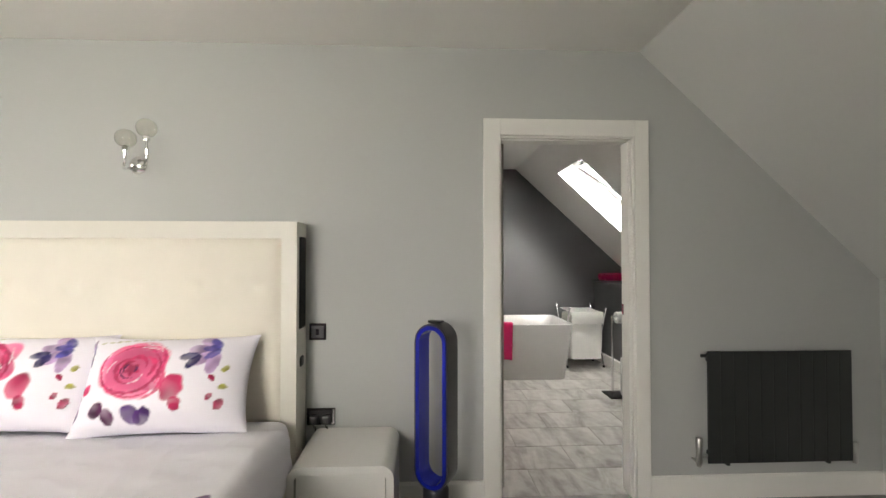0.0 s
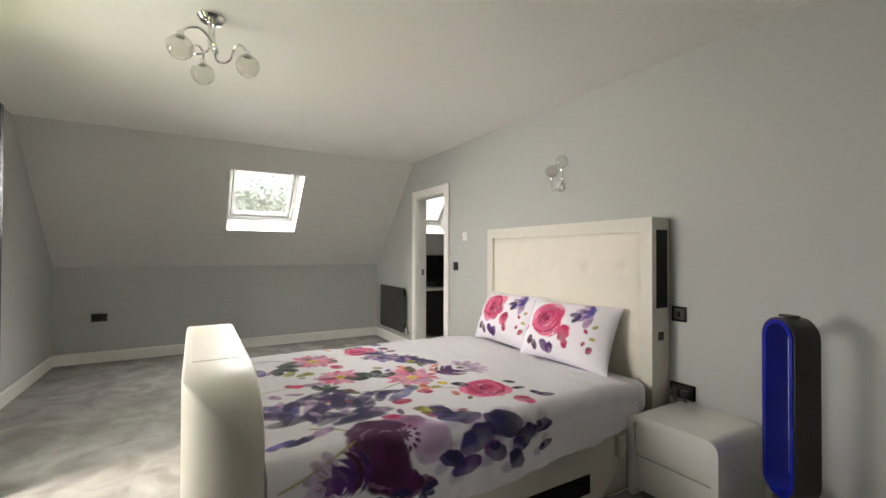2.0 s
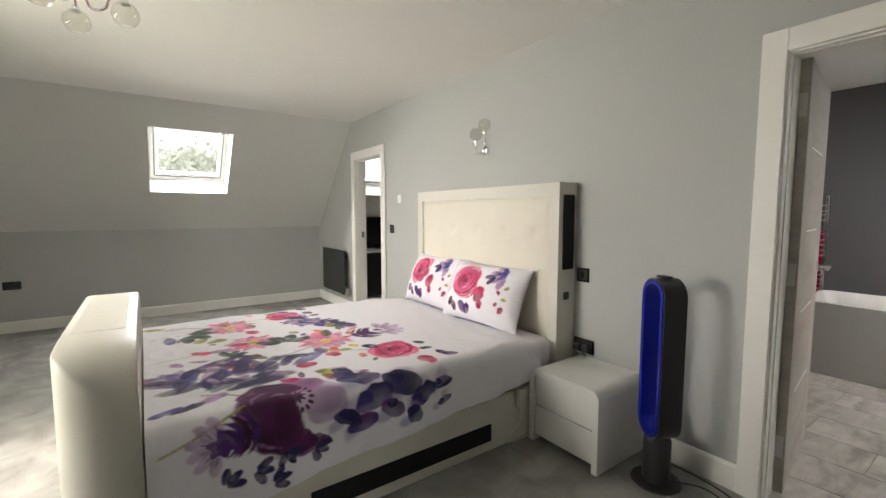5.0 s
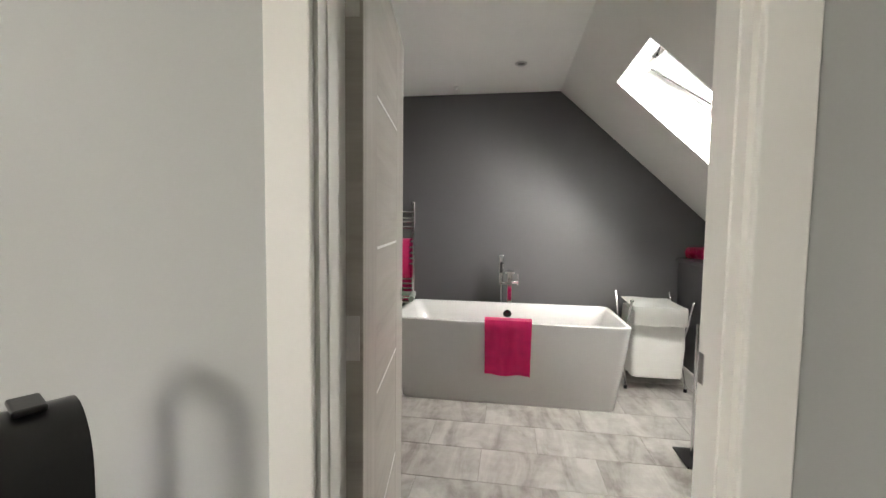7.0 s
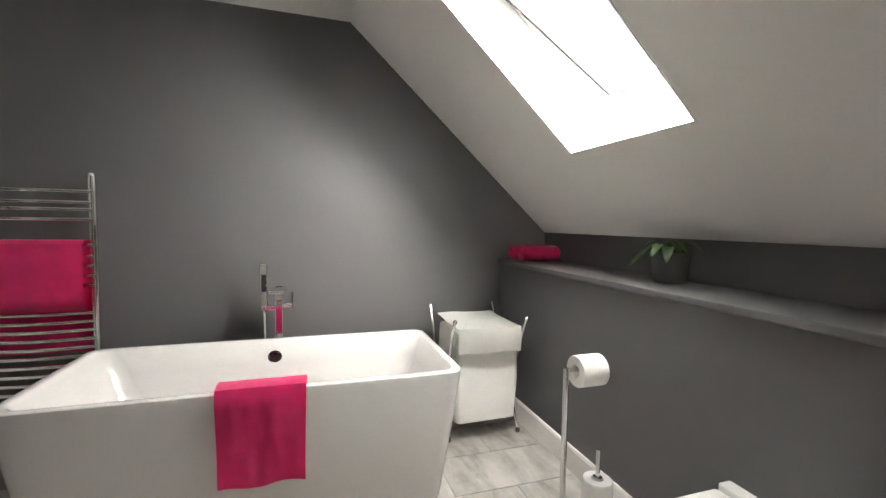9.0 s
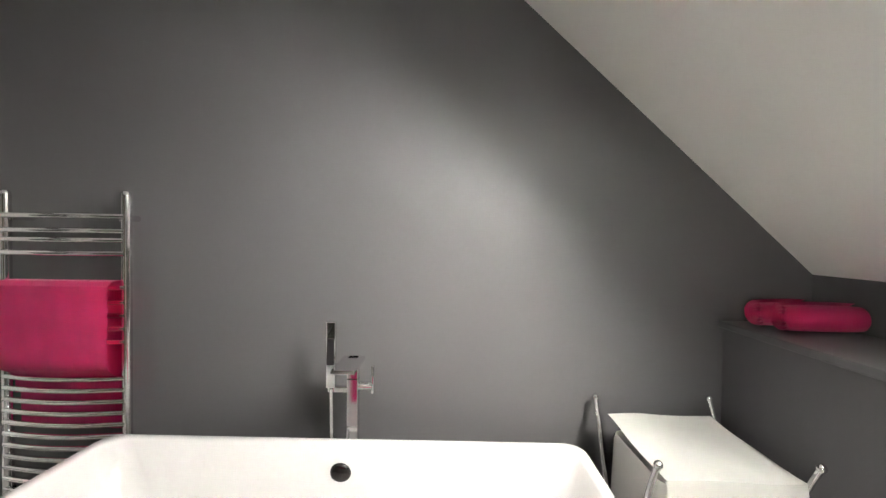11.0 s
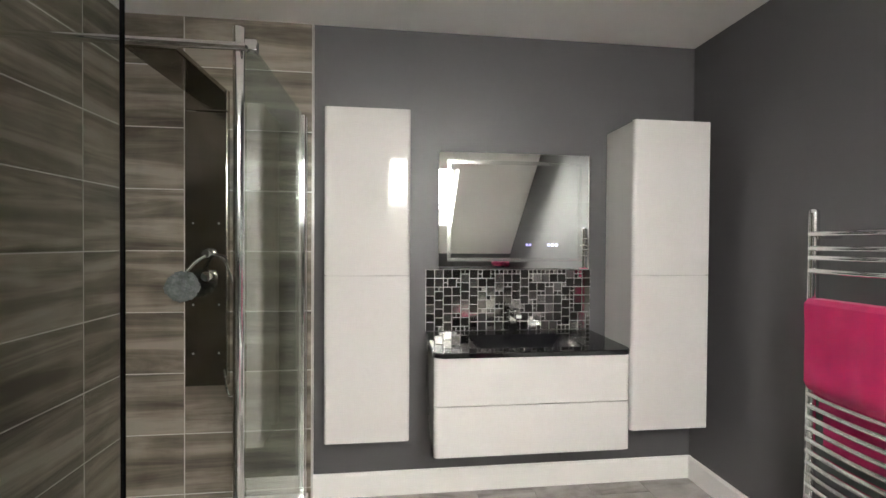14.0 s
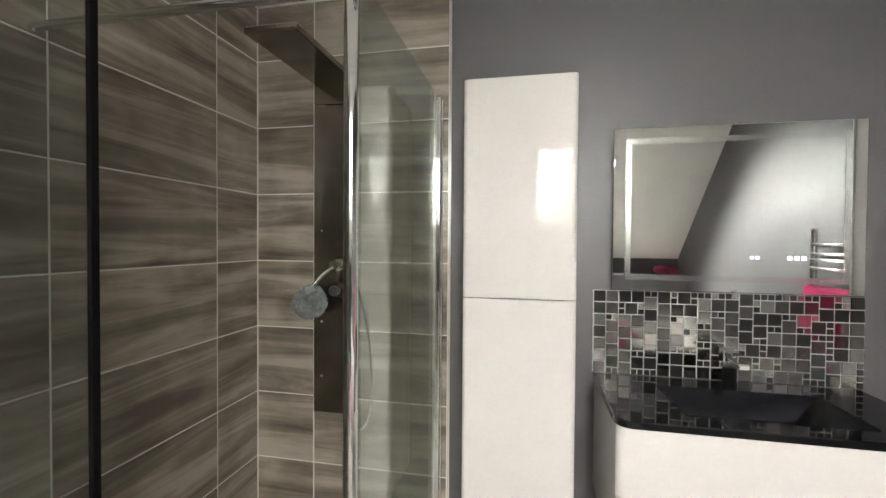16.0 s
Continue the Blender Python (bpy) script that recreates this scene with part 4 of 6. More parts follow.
# ---- pillows ----
def pillow(name, x0, x1, yb, seed, turn, label):
    """A plump pillow that leans on the headboard: its foot on the mattress, its head against the pad."""
    w, h, nu, nv = x1 - x0, 0.435, 110, 80
    lean = math.atan2(0.40, 0.17)
    yaw = radians(turn)

    def face(s):
        def at(u, v):
            a, b = 2 * u - 1, 2 * v - 1
            t = 0.118 * (max(0, 1 - abs(a) ** 2.4) ** 0.62) * (max(0, 1 - abs(b) ** 2.4) ** 0.6)
            t += 0.007 * noise.noise(Vector((a * 3, b * 3, seed + s))) * min(1, (1 - abs(a)) * 5) * min(1, (1 - abs(b)) * 5)
            pull = 1 - 0.085 * (1 - b * b) * abs(a) ** 4
            up = 1 - 0.08 * (1 - a * a) * abs(b) ** 4
            lx, ly, lz = a * w / 2 * pull, s * t, (b * up + 1) / 2 * h
            dx, dy = lx, ly * -math.sin(lean) + lz * math.cos(lean)
            return (x0 + x1) / 2 + dx * math.cos(yaw) - (dy - 0.1) * math.sin(yaw), yb + dy + dx * math.sin(yaw), 0.545 + lz * math.sin(lean) + ly * math.cos(lean)
        return at
    bm = join(sheet(face(1), nu, nv), sheet(face(-1), nu, nv))
    bmesh.ops.remove_doubles(bm, verts=bm.verts, dist=1e-5)
    bmesh.ops.recalc_face_normals(bm, faces=bm.faces)
    bm.verts.ensure_lookup_table()
    co = np.array([v.co[:] for v in bm.verts])
    ob = solo(name, bm, M_PRINT, label, "pillow", group="pillows on the bed", smooth=True)
    dx = (co[:, 0] - (x0 + x1) / 2)
    X = dx / w + 0.5
    Y = ((co[:, 1] - yb - dx * math.sin(yaw)) * math.cos(lean) + (co[:, 2] - 0.545) * math.sin(lean)) / h * 0.68
    col = np.tile(np.array((0.83, 0.80, 0.865)), (len(X), 1))
    rose(col, X, Y, 0.36, 0.42, 0.205, 3 + seed)
    for x, y, r, ink, t in ((0.20, 0.17, 0.04, "plum", 60), (0.27, 0.13, 0.04, "plum", 110), (0.40, 0.14, 0.05, "violet", 130), (0.46, 0.13, 0.045, "violet", 60), (0.60, 0.30, 0.065, "red", 80), (0.10, 0.30, 0.028, "red", 70), (0.63, 0.20, 0.035, "crimson", 100)):
        stroke(col, X, Y, x, y, r, ink, turn=t, long=1.45, seed=int(x * 50) + seed, soft=0.15)
    leaves(col, X, Y, 0.80, 0.55, 0.15, 200, "lilac", 4 + seed, 4)
    leaves(col, X, Y, 0.82, 0.56, 0.10, 180, "blue", 5 + seed, 3)
    leaves(col, X, Y, 0.72, 0.52, 0.11, 215, "navy", 6 + seed, 2)
    for k in range(4):
        stroke(col, X, Y, 0.83 + 0.03 * (-1) ** k, 0.42 - 0.06 * k, 0.016, "crimson" if k % 2 else "olive", turn=60 + 60 * k, long=1.6, seed=k)
    stroke(col, X, Y, 0.85, 0.19, 0.024, "crimson", turn=70, long=1.6, seed=3)
    spray(col, X, Y, 0.04, 0.22, 0.16, 80, "violet", 31 + seed, 10, 0.25, 0.026)
    spray(col, X, Y, 0.03, 0.52, 0.09, 80, "blue", 21 + seed, 9, 0.4, 0.02)
    stem(col, X, Y, (0.1, 0.62), (0.75, 0.66), 0.0, "olive", 8)
    store_print(ob.data, col)
    return ob


PL = "plump white pillow printed with a pink rose and purple leaves"
pillow("pillow", -1.435, -0.695, -0.395, 2, 2.5, PL)
pillow("pillow", -2.10, -1.36, -0.345, 5, -1.0, PL)

# ---- nightstand ----
NX0, NX1, NY0, NY1, NZ = -0.505, -0.055, -0.445, -0.03, 0.428
stand = thing("nightstand", ((NX0 + NX1) / 2, -0.24, 0), "white gloss two-drawer nightstand with rounded top edges, beside the bed", "nightstand")
o = [(NX0, 0)] + [p for p in rounded(NX0, NX1, 0.0, NZ, [0.055, 0.055, 0, 0], 8) if p[1] > 0.001][::-1] + [(NX1, 0)]
i2 = [(NX0 + 0.032, 0)] + [p for p in rounded(NX0 + 0.032, NX1 - 0.032, 0.0, NZ - 0.032, [0.03, 0.03, 0, 0], 8) if p[1] > 0.001][::-1] + [(NX1 - 0.032, 0)]
part("shell", prism(o + i2[::-1], NY0, NY1), M_LACQUER, stand, "curved gloss shell", smooth=True)
part("carcass", box(NX0 + 0.033, NX1 - 0.033, NY0 + 0.04, NY1 - 0.005, 0.03, NZ - 0.033), M_LACQUER, stand)
for z0, z1 in ((0.038, 0.208), (0.216, NZ - 0.036)):
    part("drawer_front", box(NX0 + 0.036, NX1 - 0.036, NY0 + 0.012, NY0 + 0.036, z0, z1, 0.004), M_LACQUER, stand)

# ---- tower fan ----
fan = thing("tower_fan", (0.13, -0.235, 0), "bladeless tower fan, deep blue inside, black outside, round base", "fan")
fm = pose(0.13, -0.235, 0, 0, 0, -29)


def stadium(w, z0, z1, n=14):
    r = w / 2
    return [(r * math.cos(math.pi * i / n), z1 - r + r * math.sin(math.pi * i / n)) for i in range(n + 1)] + [(-r * math.cos(math.pi * i / n), z0 + r - r * math.sin(math.pi * i / n)) for i in range(n + 1)]


part("outer_loop", ring(stadium(0.176, 0.225, 1.0), stadium(0.158, 0.234, 0.991), -0.052, 0.058), M_GRAPH, fan, "matt black outer loop", m=fm, smooth=True)
part("inner_loop", ring(stadium(0.1578, 0.2341, 0.9909), stadium(0.122, 0.252, 0.973), -0.056, 0.046), M_BLUE, fan, "deep blue inner loop", m=fm, smooth=True)
part("column", lathe([(0.055, 0.012), (0.062, 0.02), (0.062, 0.215), (0.058, 0.225), (0.045, 0.24), (0, 0.24)], 32), M_GRAPH, fan, "dark cylindrical column", m=fm, smooth=True)
part("base_plate", lathe([(0, 0), (0.112, 0), (0.115, 0.005), (0.110, 0.011), (0.06, 0.016), (0, 0.016)], 40), M_GRAPH, fan, "round black base plate", m=fm, smooth=True)
part("remote", box(-0.035, 0.035, -0.02, 0.02, 1.0, 1.011, 0.004), M_BLACK, fan, "small black remote on the top", m=fm)
solo("power_cable", tube(bend([(0.19, -0.19, 0.012), (0.30, -0.12, 0.008), (0.42, -0.16, 0.008), (0.56, -0.27, 0.008), (0.64, -0.33, 0.008), (0.66, -0.29, 0.008), (0.56, -0.21, 0.008), (0.40, -0.09, 0.008), (0.22, -0.05, 0.008), (-0.03, -0.06, 0.008)], 0.15), 0.0035, 6), M_BLACK, "black power cable lying on the carpet", "cable", smooth=True)


# ---- radiators ----
def radiator(x0, label):
    root = thing("radiator", (x0 + 0.4, -0.05, 0.2), label, "radiator")
    for k in range(11):
        a = x0 + k * 0.0727
        part("panel", box(a + 0.0006, a + 0.0721, -0.083, -0.072, 0.222, 0.812, 0.0035), M_ANTH, root)
    for z in (0.262, 0.775):
        part("header_pipe", box(x0 + 0.01, x0 + 0.79, -0.072, -0.045, z - 0.022, z + 0.022, 0.006), M_ANTH, root)
    for x in (x0 + 0.12, x0 + 0.68):
        part("wall_bracket", box(x - 0.02, x + 0.02, -0.045, -0.001, 0.7, 0.77), M_ANTH, root)
        part("wall_bracket", box(x - 0.015, x + 0.015, -0.045, -0.001, 0.27, 0.31), M_ANTH, root)
        part("stud", tube([(x, -0.06, 0.24), (x, -0.06, 0.205)], 0.012), M_ANTH, root)
    for x, s in ((x0 - 0.035, 1), (x0 + 0.835, -1)):
        v = part("valve", join(tube([(x, -0.058, 0.20), (x, -0.058, 0.33 if s > 0 else 0.28)], 0.014, 14), tube([(x, -0.058, 0.255), (x + s * 0.046, -0.058, 0.255)], 0.010)), M_STEEL, root, "chrome radiator valve", smooth=True)
        part("valve_cap", lathe([(0.017, 0), (0.017, 0.045), (0.013, 0.05), (0, 0.05)], 16, (x, -0.058, 0.30 if s > 0 else 0.26)), M_STEEL, v, smooth=True)
        part("wall_pipe", tube([(x, -0.058, 0.215), (x, -0.001, 0.215)], 0.0075), M_STEEL, root)
    part("air_vent", tube([(x0 - 0.018, -0.058, 0.785), (x0 + 0.01, -0.058, 0.785)], 0.009), M_ANTH, root)
    return root


radiator(1.573, "anthracite flat panel radiator on the wall beside the bathroom door")
radiator(-4.915, "anthracite flat panel radiator on the wall by the far door")


# ---- lights, switches, sockets ----
def globe(name, parent, at, r=0.052):
    n = 18
    prof = [(r * 0.42, -r * 0.92)] + [(r * math.sin(a), -r * math.cos(a)) for a in [0.45 + (math.pi - 0.45) * k / n for k in range(n + 1)]]
    prof += [((r - 0.003) * math.sin(a), -(r - 0.003) * math.cos(a)) for a in [math.pi - (math.pi - 0.45) * k / n for k in range(n + 1)]]
    g = part(name, lathe(prof, 24, at), M_BULB, parent, "clear crackled glass shade", smooth=True)
    g.visible_shadow = False
    return g


def wall_light(x, z):
    root = thing("wall_light", (x, 0, z), "chrome wall light with two crackled glass shades", "wall light")
    part("backplate", lathe([(0, 0), (0.045, 0), (0.045, 0.008), (0.03, 0.022), (0, 0.026)], 28), M_CHROME, root, m=pose(x, -0.001, z - 0.055, 90), smooth=True)
    for s, gz, gx in ((-1, 0.055, 0.012), (1, 0.108, 0.112)):
        part("arm", tube(bend([(x, -0.02, z - 0.065), (x + s * 0.03, -0.06, z - 0.085), (x + gx * 0.8 + s * 0.012, -0.10, z - 0.06), (x + gx, -0.115, z + gz - 0.055)]), 0.006, 8), M_CHROME, root, "curled chrome arm", smooth=True)
        part("holder", lathe([(0, -0.02), (0.014, -0.02), (0.018, 0.0), (0.012, 0.012), (0, 0.012)], 16, (x + gx, -0.115, z + gz - 0.045)), M_CHROME, root, smooth=True)
        globe("shade", root, (x + gx, -0.115, z + gz), 0.047)


wall_light(-1.412, 1.845)


def ceiling_light(x, y):
    root = thing("ceiling_light", (x, y, H), "chrome ceiling light with curled arms and crackled glass globes", "ceiling light")
    part("rose", lathe([(0, 0), (0.06, 0), (0.064, -0.012), (0.05, -0.03), (0.02, -0.036), (0, -0.036)], 32, (x, y, H)), M_CHROME, root, "polished chrome ceiling rose", smooth=True)
    for k in range(3):
        a = math.radians(78 + 120 * k)
        c, s = math.cos(a), math.sin(a)
        pts = [(0.012, 0, -0.03), (0.014, 0.0, -0.15), (0.02, 0.05, -0.20), (0.07, 0.075, -0.18), (0.105, 0.03, -0.12), (0.14, -0.01, -0.13), (0.165, -0.02, -0.165)]
        part("arm", tube(bend([(x + p * c - q * s, y + p * s + q * c, H + z) for p, q, z in pts]), 0.006, 8), M_CHROME, root, "curled chrome arm", smooth=True)
        hx, hy = x + 0.168 * c + 0.02 * s, y + 0.168 * s - 0.02 * c
        part("holder", lathe([(0, 0.018), (0.013, 0.018), (0.018, 0.0), (0.018, -0.012), (0, -0.012)], 16, (hx, hy, H - 0.178)), M_CHROME, root, smooth=True)
        globe("shade", root, (hx, hy, H - 0.235), 0.056)


ceiling_light(-1.432, -2.392)


def plate(name, x, z, w, h, mat, label, category, toggles=1, m=Matrix.Identity(4)):
    """A wall plate facing -y, with its rockers or socket holes."""
    root = thing(name, m @ Vector((x, 0, z)), label, category)
    part("faceplate", box(x - w / 2, x + w / 2, -0.009, -0.001, z - h / 2, z + h / 2, 0.003), mat, root, m=m)
    part("insert", box(x - w / 2 + 0.012, x + w / 2 - 0.012, -0.0105, -0.009, z - h / 2 + 0.012, z + h / 2 - 0.012, 0.0006), M_BLACK if mat is DARKCH else M_LINING, root, m=m)
    for k in range(toggles):
        cx = x + (k - (toggles - 1) / 2) * w / 2
        part("rocker", box(cx - 0.009, cx + 0.009, -0.014, -0.0105, z - 0.016, z + 0.016, 0.002), DARKCH if mat is DARKCH else M_LINING, root, m=m)
    return root


DARKCH = surface("black_nickel", (0.06, 0.055, 0.055), 0.12, 1.0, var=0.1, bump=0.0)
plate("light_switch", -2.945, 1.132, 0.088, 0.088, DARKCH, "black nickel light switch on the grey wall", "switch")
plate("light_switch", -0.485, 0.921, 0.088, 0.088, DARKCH, "black nickel switch above the nightstand", "switch")
plate("thermostat", -2.765, 1.450, 0.085, 0.085, M_LINING, "small white room thermostat on the wall", "thermostat")
plate("power_socket", -0.465, 0.478, 0.147, 0.088, DARKCH, "black nickel double socket above the nightstand with plugs", "socket", 2)
plate("power_socket", 0, 0.515, 0.147, 0.088, DARKCH, "black nickel double socket on the knee wall", "socket", 2, m=pose(XL, -3.40, 0, 0, 0, 90))
for x in (-0.495, -0.435):
    plug = thing("plug", (x, -0.03, 0.47), "dark grey plug in the socket with a lead hanging down", "plug")
    part("plug_body", box(x - 0.022, x + 0.022, -0.048, -0.0145, 0.448, 0.492, 0.008), M_GRAPH, plug)
    part("lead", tube(bend([(x, -0.045, 0.46), (x + 0.008, -0.06, 0.44), (x + 0.012, -0.045, 0.432), (x - 0.01, -0.02, 0.30), (x - 0.01, -0.018, 0.02)]), 0.0035, 6), M_GRAPH, plug, smooth=True)
box_m = thing("bed_junction_box", (BX1 + 0.02, -0.48, 0.26), "small cream box on the bed's side rail with a lead", "box")
part("box_body", box(BX1 + 0.0155, BX1 + 0.05, -0.53, -0.47, 0.20, 0.31, 0.006), M_LEATHER, box_m)
part("lead", tube(bend([(BX1 + 0.03, -0.50, 0.20), (BX1 + 0.03, -0.52, 0.10), (BX1 + 0.035, -0.62, 0.04), (BX1 + 0.03, -0.56, 0.012), (BX1 + 0.03, -0.30, 0.01), (BX1 + 0.02, -0.12, 0.01)]), 0.004, 6), M_LEATHER, box_m, smooth=True)

# ---- bathroom: the bath ----
bath = thing("bathtub", (0.84, 2.53, 0), "white freestanding acrylic bath with tapered sides, standing on grey tiles", "bathtub")
bm = bmesh.new()
# outer skin from the floor up, over the rim, and down inside to the floor of the tub
levels = [(0.085, 1.585, 2.215, 2.905, 0.0, 0.05), (0.08, 1.59, 2.21, 2.91, 0.012, 0.055), (0.02, 1.65, 2.185, 2.935, 0.40, 0.06), (-0.0075, 1.6715, 2.176, 2.944, 0.565, 0.065), (-0.011, 1.675, 2.1745, 2.9455, 0.582, 0.068), (-0.0105, 1.6745, 2.175, 2.945, 0.590, 0.068),
          (-0.006, 1.670, 2.180, 2.940, 0.594, 0.066), (0.018, 1.646, 2.204, 2.916, 0.594, 0.072), (0.026, 1.638, 2.212, 2.908, 0.588, 0.075), (0.075, 1.59, 2.25, 2.87, 0.48, 0.10), (0.16, 1.50, 2.29, 2.83, 0.24, 0.13), (0.24, 1.42, 2.33, 2.79, 0.155, 0.15), (0.40, 1.26, 2.42, 2.70, 0.135, 0.12)]
prev = None
for x0, x1, y0, y1, z, r in levels:
    row = [bm.verts.new((x, y, z)) for x, y in rounded(x0, x1, y0, y1, r, 7)]
    if prev:
        for i in range(len(row)):
            j = (i + 1) % len(row)
            bm.faces.new((prev[i], prev[j], row[j], row[i]))
    prev = row
bm.faces.new(prev)
bmesh.ops.recalc_face_normals(bm, faces=bm.faces)
part("tub", bm, M_ACRYL, bath, smooth=True)
part("overflow", lathe([(0, 0.011), (0.026, 0.011), (0.034, 0.006), (0.036, 0)], 28), DARKCH, bath, "round dark chrome overflow cover", m=pose(0.84, 2.876, 0.508, 96, 0, 0) , smooth=True)
part("plinth_shadow_gap", box(0.13, 1.54, 2.26, 2.86, 0.0, 0.006), M_BLACK, bath)


# ---- towels ----
def draped(name, x0, x1, fn, label, group="", nu=26, nv=40, thick=0.010):
    """A towel laid over an edge; fn(v) gives its line in y and z."""
    def top(u, v):
        y, z = fn(v)
        w = 0.010 * noise.noise(Vector((u * 3.1, v * 1.6, x0 * 7))) * (0.3 + v) + 0.003 * noise.noise(Vector((u * 9, v * 7, x0)))
        return x0 + (x1 - x0) * (u + 0.02 * math.sin(v * 5) * (u - 0.5)), y - abs(w), z + 0.006 * math.sin(u * 9 + 1) * (v > 0.9)
    bm = sheet(top, nu, nv)
    bmesh.ops.solidify(bm, geom=bm.faces[:], thickness=-thick)
    bmesh.ops.recalc_face_normals(bm, faces=bm.faces)
    return solo(name, bm, M_PINK, label, "towel", group=group, smooth=True)


def over_bath(v):
    d = v * 0.72 - 0.28
    if d < 0:
        return 2.266 + 0.03 * d, 0.606 + d * 0.98
    if d < 0.10:
        return 2.262 - d, 0.612 + 0.004 * math.sin(d / 0.10 * math.pi)
    t = d - 0.10
    return 2.160 - 0.012 * math.sin(min(1, t / 0.05) * 1.57) + 0.055 * t, 0.606 - t * 1.12


draped("bath_towel", 0.688, 1.008, over_bath, "hot pink towel folded over the edge of the bath")

# ---- towel rail ----
rail = thing("towel_rail", (-0.26, 3.08, 0.2), "tall chrome ladder towel rail on the charcoal wall", "towel rail")
RXA, RXB, RY = -0.497, -0.030, 3.055
for x in (RXA, RXB):
    post = part("upright", tube([(x, RY, 0.20), (x, RY, 1.455)], 0.018, 14), M_CHROME, rail, smooth=True)
    part("end_cap", lathe([(0.017, 0), (0.017, 0.012), (0.012, 0.018), (0, 0.018)], 16, (x, RY, 1.452)), M_CHROME, post, smooth=True)
for z in [1.375, 1.320, 1.285, 1.235] + [1.105, 1.05, 1.0, 0.95, 0.90] + [0.76 - 0.044 * k for k in range(12)]:
    part("bar", tube([(RXA + (RXB - RXA) * k / 10, RY - 0.012 - 0.028 * math.sin(math.pi * k / 10), z) for k in range(11)], 0.0105, 10), M_CHROME, rail, smooth=True)
for x in (RXA + 0.02, RXB - 0.02):
    for z in (0.32, 1.37):
        part("wall_bracket", tube([(x, RY, z), (x, YF - 0.001, z)], 0.013), M_CHROME, rail)
part("valve", join(tube(bend([(RXA, RY, 0.20), (RXA, RY, 0.16), (RXA + 0.03, RY, 0.13), (RXA + 0.07, RY + 0.02, 0.16)]), 0.010), tube([(RXA, RY, 0.17), (RXA, RY, 0.21)], 0.017)), M_CHROME, rail, "chrome angled valve", smooth=True)


def over_rail(v):
    d = v * 1.06 - 0.56
    if d < 0:
        return RY + 0.026, 1.110 + d
    if d < 0.07:
        a = d / 0.07 * math.pi
        return RY - 0.019 + 0.045 * math.cos(a), 1.122 + 0.012 * math.sin(a)
    t = d - 0.07
    return RY - 0.064 + 0.066 * min(1.0, max(0.0, (t - 0.315) / 0.045)), 1.120 - t


draped("rail_towel", -0.468, -0.052, over_rail, "hot pink bath towel hung over the towel rail")

# ---- floor-standing bath tap ----
tap = thing("bath_tap", (0.85, 2.99, 0), "floor-standing square chrome bath tap with a hand shower, beside the bath", "tap")
part("floor_plate", box(0.79, 0.91, 2.945, 3.045, 0.0, 0.012, 0.003), M_CHROME, tap)
part("column", box(0.835, 0.875, 2.975, 3.015, 0.012, 0.80, 0.003), M_CHROME, tap, "square chrome column")
part("spout", join(box(0.815, 0.895, 2.83, 3.01, 0.858, 0.872, 0.003), box(0.835, 0.875, 2.975, 3.015, 0.79, 0.872, 0.003)), M_CHROME, tap, "flat waterfall spout")
part("lever", join(tube([(0.875, 2.995, 0.765), (0.925, 2.995, 0.765)], 0.016, 14), box(0.922, 0.930, 2.985, 3.005, 0.74, 0.84, 0.002)), M_CHROME, tap, smooth=True)
part("shower_bracket", box(0.765, 0.84, 2.975, 3.0, 0.745, 0.765, 0.003), M_CHROME, tap)
hand = part("hand_shower", box(0.762, 0.796, 2.962, 2.984, 0.765, 1.005, 0.004), M_CHROME, tap, "slim square hand shower")
part("spray_face", box(0.766, 0.792, 2.9575, 2.962, 0.85, 0.945, 0.001), M_BLACK, hand)
part("hose", tube(bend([(0.779, 2.972, 0.76), (0.785, 2.968, 0.55), (0.80, 2.965, 0.30), (0.82, 2.97, 0.12), (0.845, 2.975, 0.3), (0.835, 2.972, 0.5), (0.84, 2.976, 0.62)]), 0.007, 8), M_CHROME, tap, "chrome hose", smooth=True)

# ---- laundry hamper ----
ham = thing("laundry_hamper", (1.99, 2.83, 0), "off-white canvas laundry hamper on a folding chrome frame", "hamper")
for x in (1.772, 2.208):
    part("cross_frame", join(tube(bend([(x, 3.090, 0.705), (x, 3.045, 0.62), (x, 2.97, 0.45), (x, 2.74, 0.12), (x, 2.68, 0.015)]), 0.009), tube(bend([(x, 2.598, 0.705), (x, 2.64, 0.62), (x, 2.71, 0.45), (x, 2.94, 0.12), (x, 3.00, 0.015)]), 0.009)), M_CHROME, ham, "crossed chrome legs", smooth=True)
for y in (2.74, 2.94):
    part("cross_rod", tube([(1.772, y, 0.12), (2.208, y, 0.12)], 0.007), M_CHROME, ham)
bm = bmesh.new()
prev = None
for z, g in ((0.10, 0.02), (0.11, 0.0), (0.35, -0.012), (0.60, -0.005), (0.625, 0.0)):
    row = [bm.verts.new((x + 0.004 * math.sin(40 * y), y + 0.004 * math.sin(33 * x), z)) for x, y in rounded(1.805 + g, 2.175 - g, 2.650 + g, 2.985 - g, 0.03, 4)]
    if prev:
        for i in range(len(row)):
            bm.faces.new((prev[i], prev[(i + 1) % len(row)], row[(i + 1) % len(row)], row[i]))
    else:
        bm.faces.new(row[::-1])
    prev = row
for x, y in ((1.772, 2.68), (2.208, 2.68), (1.772, 3.00), (2.208, 3.00)):
    part("rubber_foot", lathe([(0, 0), (0.013, 0), (0.013, 0.022), (0.010, 0.026), (0, 0.026)], 14, (x, y, 0.0)), M_BLACK, ham, "black rubber foot", smooth=True)
